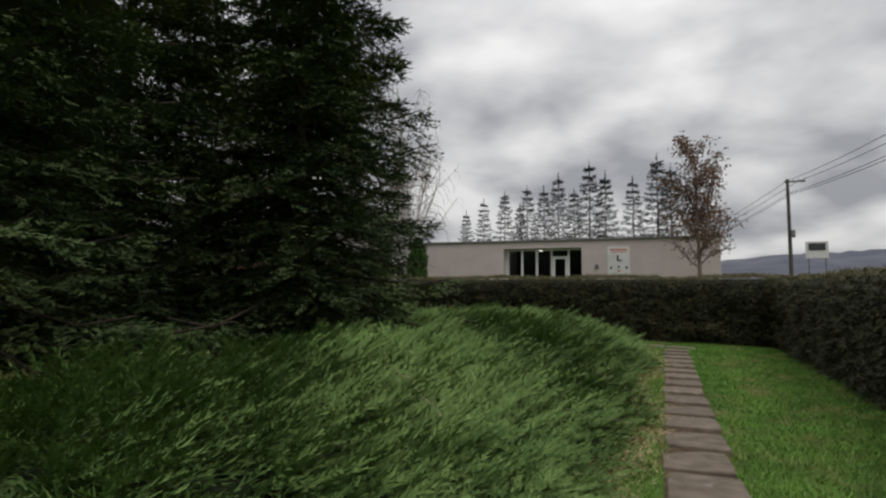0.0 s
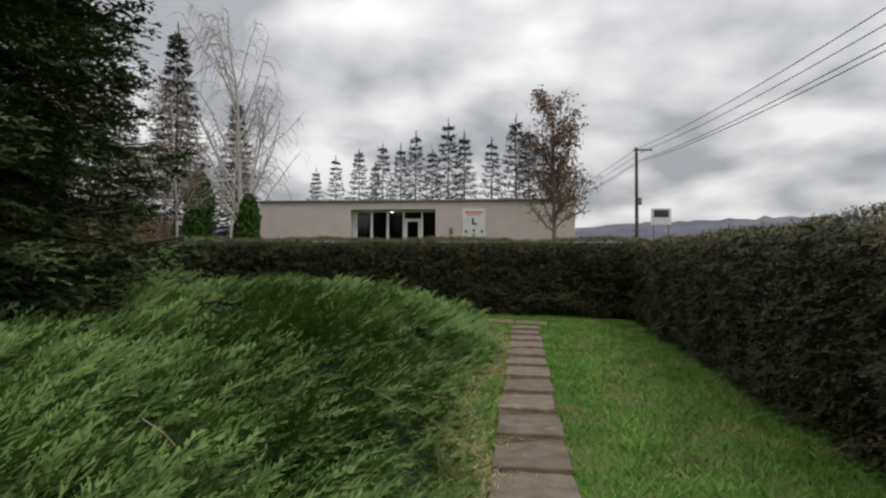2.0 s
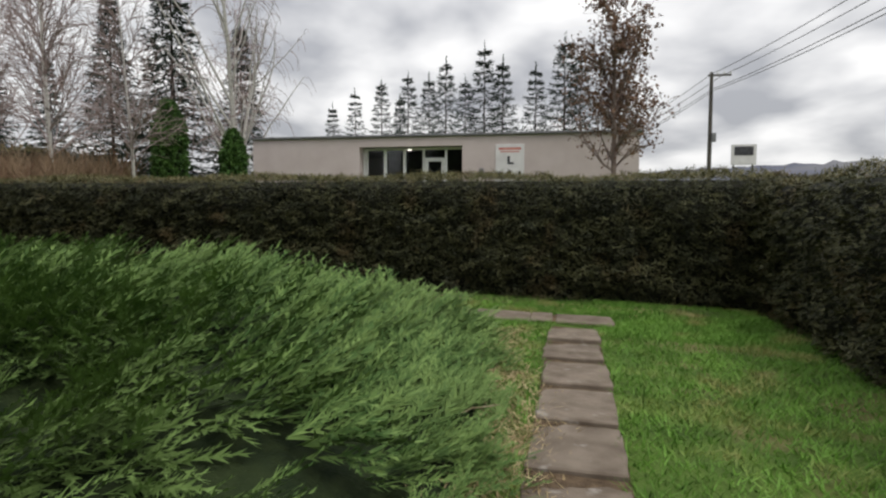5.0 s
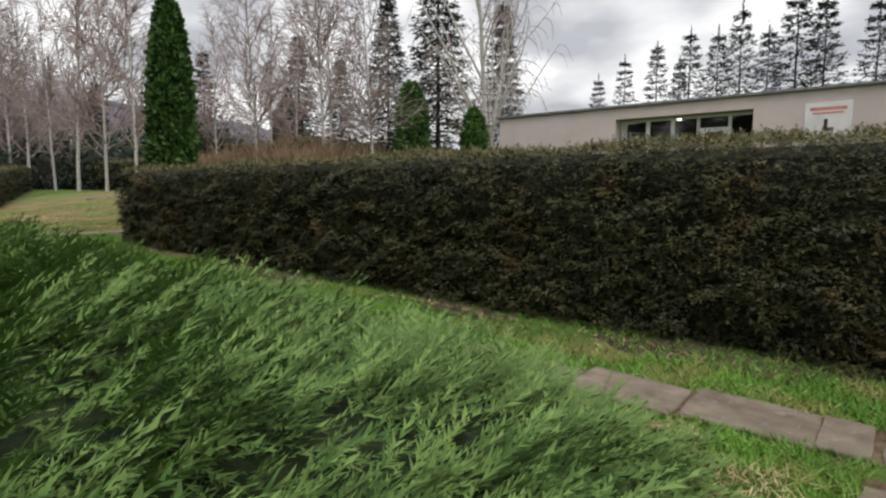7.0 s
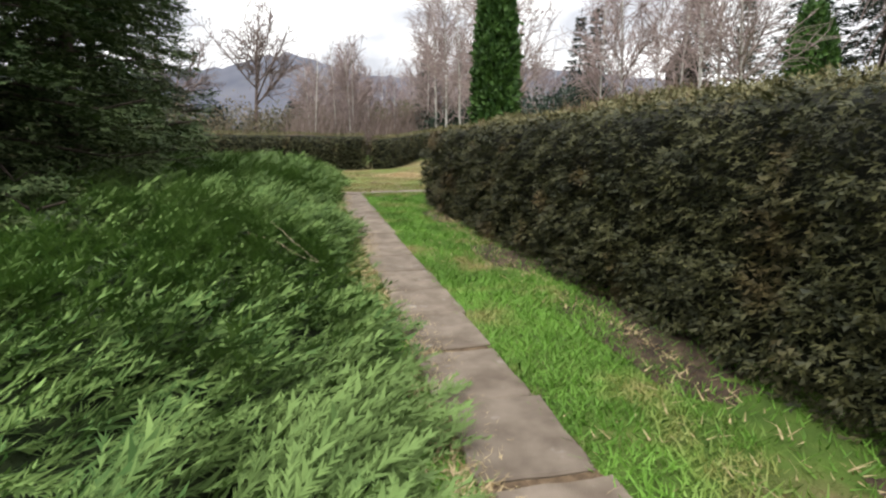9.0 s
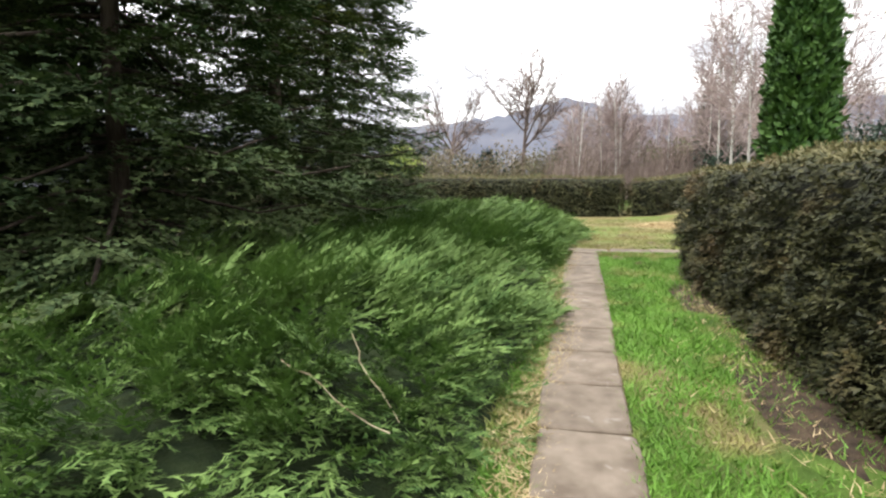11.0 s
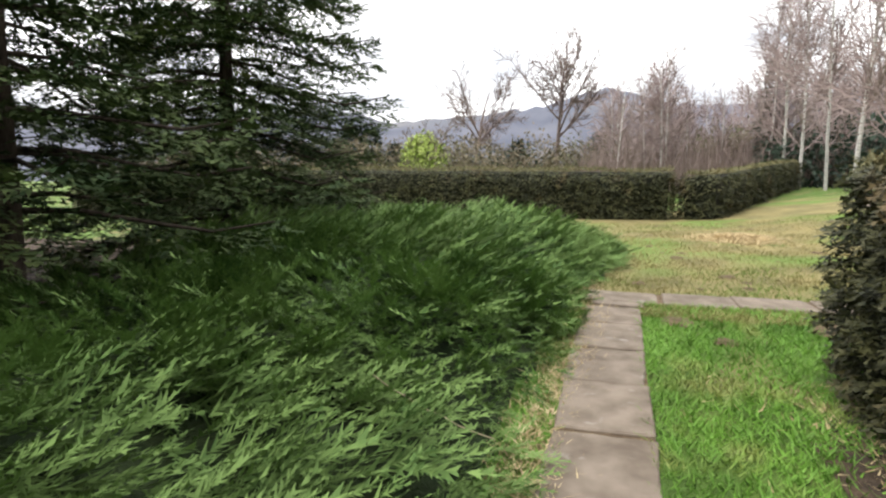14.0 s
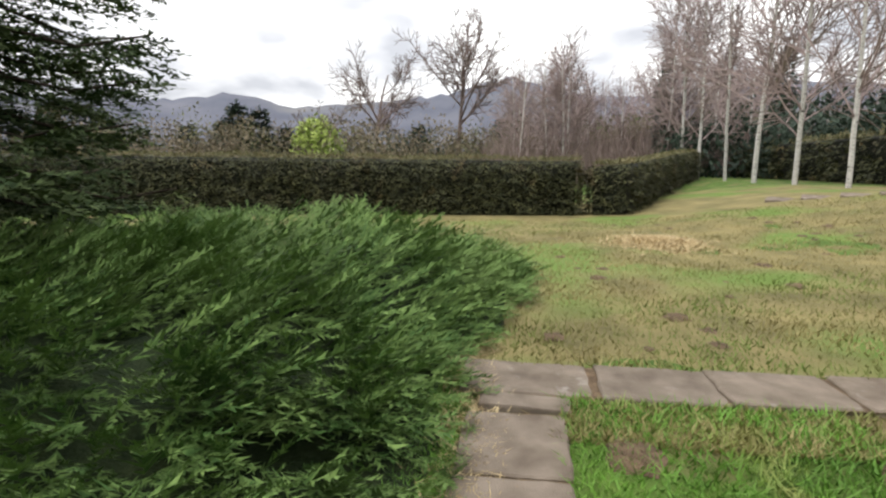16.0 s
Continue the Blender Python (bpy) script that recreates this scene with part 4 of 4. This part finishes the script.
for k, (x, y, top) in enumerate(((-64, -10.7, 8.4), (-64.9, -8.8, 8.0), (-58.2, -19.8, 6.4), (-65.8, -6.5, 6.3), (-67, -13, 7), (-69, -15, 7.2), (-66, -17, 6.6), (-74, 14.5, 8), (-76, 16.5, 8.4), (-77, 19, 8), (-70, -4.5, 6), (-73, 5.5, 7.0), (-61, -23, 7), (-60, -27, 8))):
    spruce(FAR, x, y, (top - g(x, y)) / 8, k * 71, "distant dark green conifer", "far conifers")

rw = np.random.default_rng(31)
WIL = bare_meshes(75, 4.0, 0.14, dict(CROWN, kids=[2, 1.2, 1.0]), 1, TWIG, TWIG)
for x, y, s, nl in ((-62.3, -2.1, 0.62, 1500), (-60, -21.5, 0.55, 700)):
    wil = bare(WIL, x, y, s * 2.2, 15, "willow_tree", "yellow-green willow in first leaf", "willows")
    P = unit(rw.normal(0, 1, (nl, 3))) * rw.uniform(0.5, 1.0, (nl, 1)) ** 0.5 * np.array([1.55, 1.55, 1.9]) + np.array([0, 0, 2.5]) + rw.normal(0, 0.15, (nl, 3))
    V, F = leaves(rw, P, unit(rw.normal(0, 0.5, (nl, 3)) + np.array([0, 0, -0.7])), unit(rw.normal(0, 1, (nl, 3))), 0.26, 2)
    tagged(part("foliage", mesh_of("willow_leaves", V, F, WILLOW), wil), kind="stuff")

# ---- the pink flat-roofed building ----
BX0, BX1, BY, BTOP = -13.0, 4.15, 34.3, 4.85
BZ = 2.05
house = tagged(new("building"), "long low pink-rendered building with a flat roof", "building")
house.location = (0, 0, 0)


def wall(x0, x1, y0, y1, z0, z1, name="wall", mat=PINK, bevel=0.004):
    return part(name, box_mesh(name, x1 - x0, y1 - y0, z1 - z0, mat, bevel, ((x0 + x1) / 2, (y0 + y1) / 2, (z0 + z1) / 2)), house)


WX0, WX1, WZ1 = -7.85, -3.2, 4.44
wall(BX0, WX0, BY, BY + 0.3, 0.5, BTOP)
wall(WX1, BX1, BY, BY + 0.3, 0.5, BTOP)
wall(WX0, WX1, BY, BY + 0.3, WZ1, BTOP)
wall(WX0, WX1, BY + 0.0, BY + 0.9, 0.5, BZ)
wall(BX0, BX0 + 0.3, BY + 0.3, BY + 9, 0.5, BTOP)
wall(BX1 - 0.3, BX1, BY + 0.3, BY + 9, 0.5, BTOP)
wall(BX0, BX1, BY + 9, BY + 9.3, 0.5, BTOP)
wall(BX0 - 0.12, BX1 + 0.12, BY - 0.12, BY + 9.42, BTOP + 0.004, BTOP + 0.10, "roof", COPING, 0.015)
wall(WX0 - 0.25, WX0, BY + 0.304, BY + 0.9, 0.5, BTOP - 0.01)
wall(WX1, WX1 + 0.25, BY + 0.304, BY + 0.9, 0.5, BTOP - 0.01)
wall(WX0, WX1, BY + 4.0, BY + 4.1, BZ, BTOP - 0.01, "inner_wall", INSIDE)
wall(WX0, WX1, BY + 0.9, BY + 4.0, BZ - 0.1, BZ - 0.004, "floor", INSIDE)
FY = BY + 0.55
for a, b in ((-7.85, -7.62), (-6.88, -6.74), (-5.98, -5.84), (-5.08, -4.98), (-4.06, -3.96), (-3.26, -3.2)):
    wall(a, b, FY, FY + 0.09, BZ, WZ1 - 0.04, "window_frame", WHITE, 0.01)
wall(-7.85, -3.2, FY - 0.01, FY + 0.10, WZ1 - 0.10, WZ1 - 0.004, "window_frame", WHITE, 0.01)
wall(-7.6, -5.1, FY, FY + 0.09, BZ, BZ + 0.25, "window_frame", WHITE, 0.01)
for a, b in ((-7.62, -6.88), (-6.74, -5.98), (-5.84, -5.08), (-3.96, -3.26)):
    wall(a, b, FY + 0.04, FY + 0.05, BZ + 0.25, WZ1 - 0.1, "pane", GLASS, 0)
door = wall(-4.96, -4.08, FY + 0.01, FY + 0.07, WZ1 - 0.62, WZ1 - 0.46, "door", WHITE, 0.01)
for a, b, c, e in ((-4.96, -4.82, BZ, WZ1 - 0.62), (-4.22, -4.08, BZ, WZ1 - 0.62), (-4.82, -4.22, BZ, BZ + 0.5)):
    wall(a, b, FY + 0.01, FY + 0.07, c, e, "door", WHITE, 0.01)
wall(-4.82, -4.22, FY + 0.03, FY + 0.04, BZ + 0.5, WZ1 - 0.62, "pane", GLASS, 0)
wall(-4.96, -4.08, FY + 0.03, FY + 0.04, WZ1 - 0.46, WZ1 - 0.1, "pane", GLASS, 0)
lamp_body = tagged(part("wall_lamp", box_mesh("wall_lamp", 0.22, 0.16, 0.10, WHITE, 0.03), None, pose(-5.65, BY + 0.45, WZ1 - 0.06)), "small lit white lamp under the lintel", "lamp")
part("bulb", box_mesh("bulb", 0.14, 0.1, 0.03, LAMP, 0.01), lamp_body, pose(0, -0.02, -0.06))
board = tagged(part("notice_board", box_mesh("notice_board", 1.22, 0.04, 1.75, BOARD, 0.01), None, pose(-1.14, BY - 0.025, 3.58)), "white notice board with faded print on the wall", "sign")
for w, h, x, z, mt in ((0.95, 0.10, 0, 0.68, REDINK), (0.8, 0.05, 0, 0.55, REDINK), (0.10, 0.30, -0.05, 0.22, INK), (0.26, 0.09, 0.03, 0.06, INK), (0.12, 0.12, 0.0, -0.3, INK), (0.12, 0.14, -0.42, -0.35, INK), (0.12, 0.14, 0.42, -0.35, INK), (0.16, 0.1, 0.0, -0.52, REDINK)):
    part("print", box_mesh("print", w, 0.006, h, mt, 0), board, pose(x, -0.024, z))
tagged(part("meter_box", box_mesh("meter_box", 0.2, 0.1, 0.28, COPING, 0.02), None, pose(-2.35, BY - 0.05, 3.3)), "small grey meter box on the wall", "box")

# ---- pole, wires, road sign ----
PX, PY = 11.3, 51.9
PB = g(PX, PY) - 0.2
pole_segs = [((0, 0, 0), (0, 0, 4), 0.16, 0.14), ((0, 0, 4), (0, 0, 11.1 - PB), 0.14, 0.11)]
pole = tagged(part("utility_pole", mesh_of("pole_shaft", *tubes(pole_segs, 10), POLE, True), None, pose(PX, PY, PB)), "dark wooden utility pole with wires", "pole")
part("crossarm", box_mesh("crossarm", 1.5, 0.12, 0.12, POLE, 0.02), pole, pose(0.5, 0, 10.9 - PB))
for x in (-0.1, 0.4, 0.8, 1.2):
    part("insulator", mesh_of("insulator", *tubes([((0, 0, 0), (0, 0, 0.1), 0.05, 0.06), ((0, 0, 0.1), (0, 0, 0.18), 0.06, 0.03)], 8), STONE), pole, pose(x, 0, 10.96 - PB))
part("switch_box", box_mesh("switch_box", 0.3, 0.25, 0.6, COPING, 0.03), pole, pose(0.2, -0.15, 6.7 - PB))


def wire(a, b, sag):
    cv = bpy.data.curves.new("wire", "CURVE")
    cv.dimensions, cv.bevel_depth, cv.bevel_resolution = "3D", 0.018, 1
    sp = cv.splines.new("POLY")
    sp.points.add(24)
    for i in range(25):
        t = i / 24
        q = Vector(a).lerp(Vector(b), t)
        sp.points[i].co = (q.x, q.y, q.z - sag * 4 * t * (1 - t), 1)
    cv.materials.append(CABLE)
    tagged(new("overhead_wire", cv), "thin dark overhead wire", "wire", "overhead wires")


for k, (dz, dx, zz) in enumerate(((0.0, 0.0, 11.0), (0.0, 0.7, 10.9), (-0.9, 0.1, 10.0), (-1.1, 0.2, 9.9))):
    wire((PX + dx, PY, zz), (12.0 + dx * 1.2, 6.0, 9.2 + dz * 1.1), 0.7)
    wire((PX + dx, PY, zz), (2 + dx, 92.0, 8.6 + dz), 0.7)
sg = tagged(part("road_sign", box_mesh("sign_panel", 1.35, 0.05, 1.15, BOARD, 0.02), None, pose(11.3, 44.7, 4.85)), "white roadside board with a dark picture on posts", "sign")
part("picture", box_mesh("picture", 1.0, 0.01, 0.5, INK, 0), sg, pose(0, -0.032, 0.2))
for x in (-0.5, 0.5):
    part("post", box_mesh("post", 0.07, 0.07, 4.2, COPING, 0.01), sg, pose(x, 0.065, -1.75))

# ---- old timber belfry, stone urn ----
TX, TY = -40.6, 44.2
tb = g(TX, TY)
tower = tagged(part("timber_tower", box_mesh("tower_body", 1.9, 1.9, 8.0 - tb, TIMBER, 0.03), None, pose(TX, TY, (8.0 + tb) / 2)), "small dark timber tower with a pointed roof", "tower")
V = [(-0.95, -0.95, 0), (0.95, -0.95, 0), (0.95, 0.95, 0), (-0.95, 0.95, 0), (-0.3, -0.3, 0.9), (0.3, -0.3, 0.9), (0.3, 0.3, 0.9), (-0.3, 0.3, 0.9), (0, 0, 1.8), (0, 0, 1.8), (0, 0, 1.8), (0, 0, 1.8)]
F = [(i + o, (i + 1) % 4 + o, (i + 1) % 4 + o + 4, i + o + 4) for o in (0, 4) for i in range(4)] + [(3, 2, 1, 0)]
part("roof", mesh_of("tower_roof", V, F, TIMBER), tower, pose(0, 0, (8.0 - tb) / 2) @ Matrix.Diagonal((1.4, 1.4, 1.6, 1)))
uz = g(-35.4, -0.1)
URN = [((0, 0, 0), (0, 0, 1.1), 0.22, 0.18), ((0, 0, 1.1), (0, 0, 1.25), 0.09, 0.09), ((0, 0, 1.25), (0, 0, 1.6), 0.12, 0.27), ((0, 0, 1.6), (0, 0, 1.7), 0.3, 0.3)]
tagged(part("stone_urn", mesh_of("stone_urn", *tubes(URN, 12), STONE, True), None, pose(-35.4, -0.1, uz)), "pale stone urn on a pedestal behind the hedge", "urn")
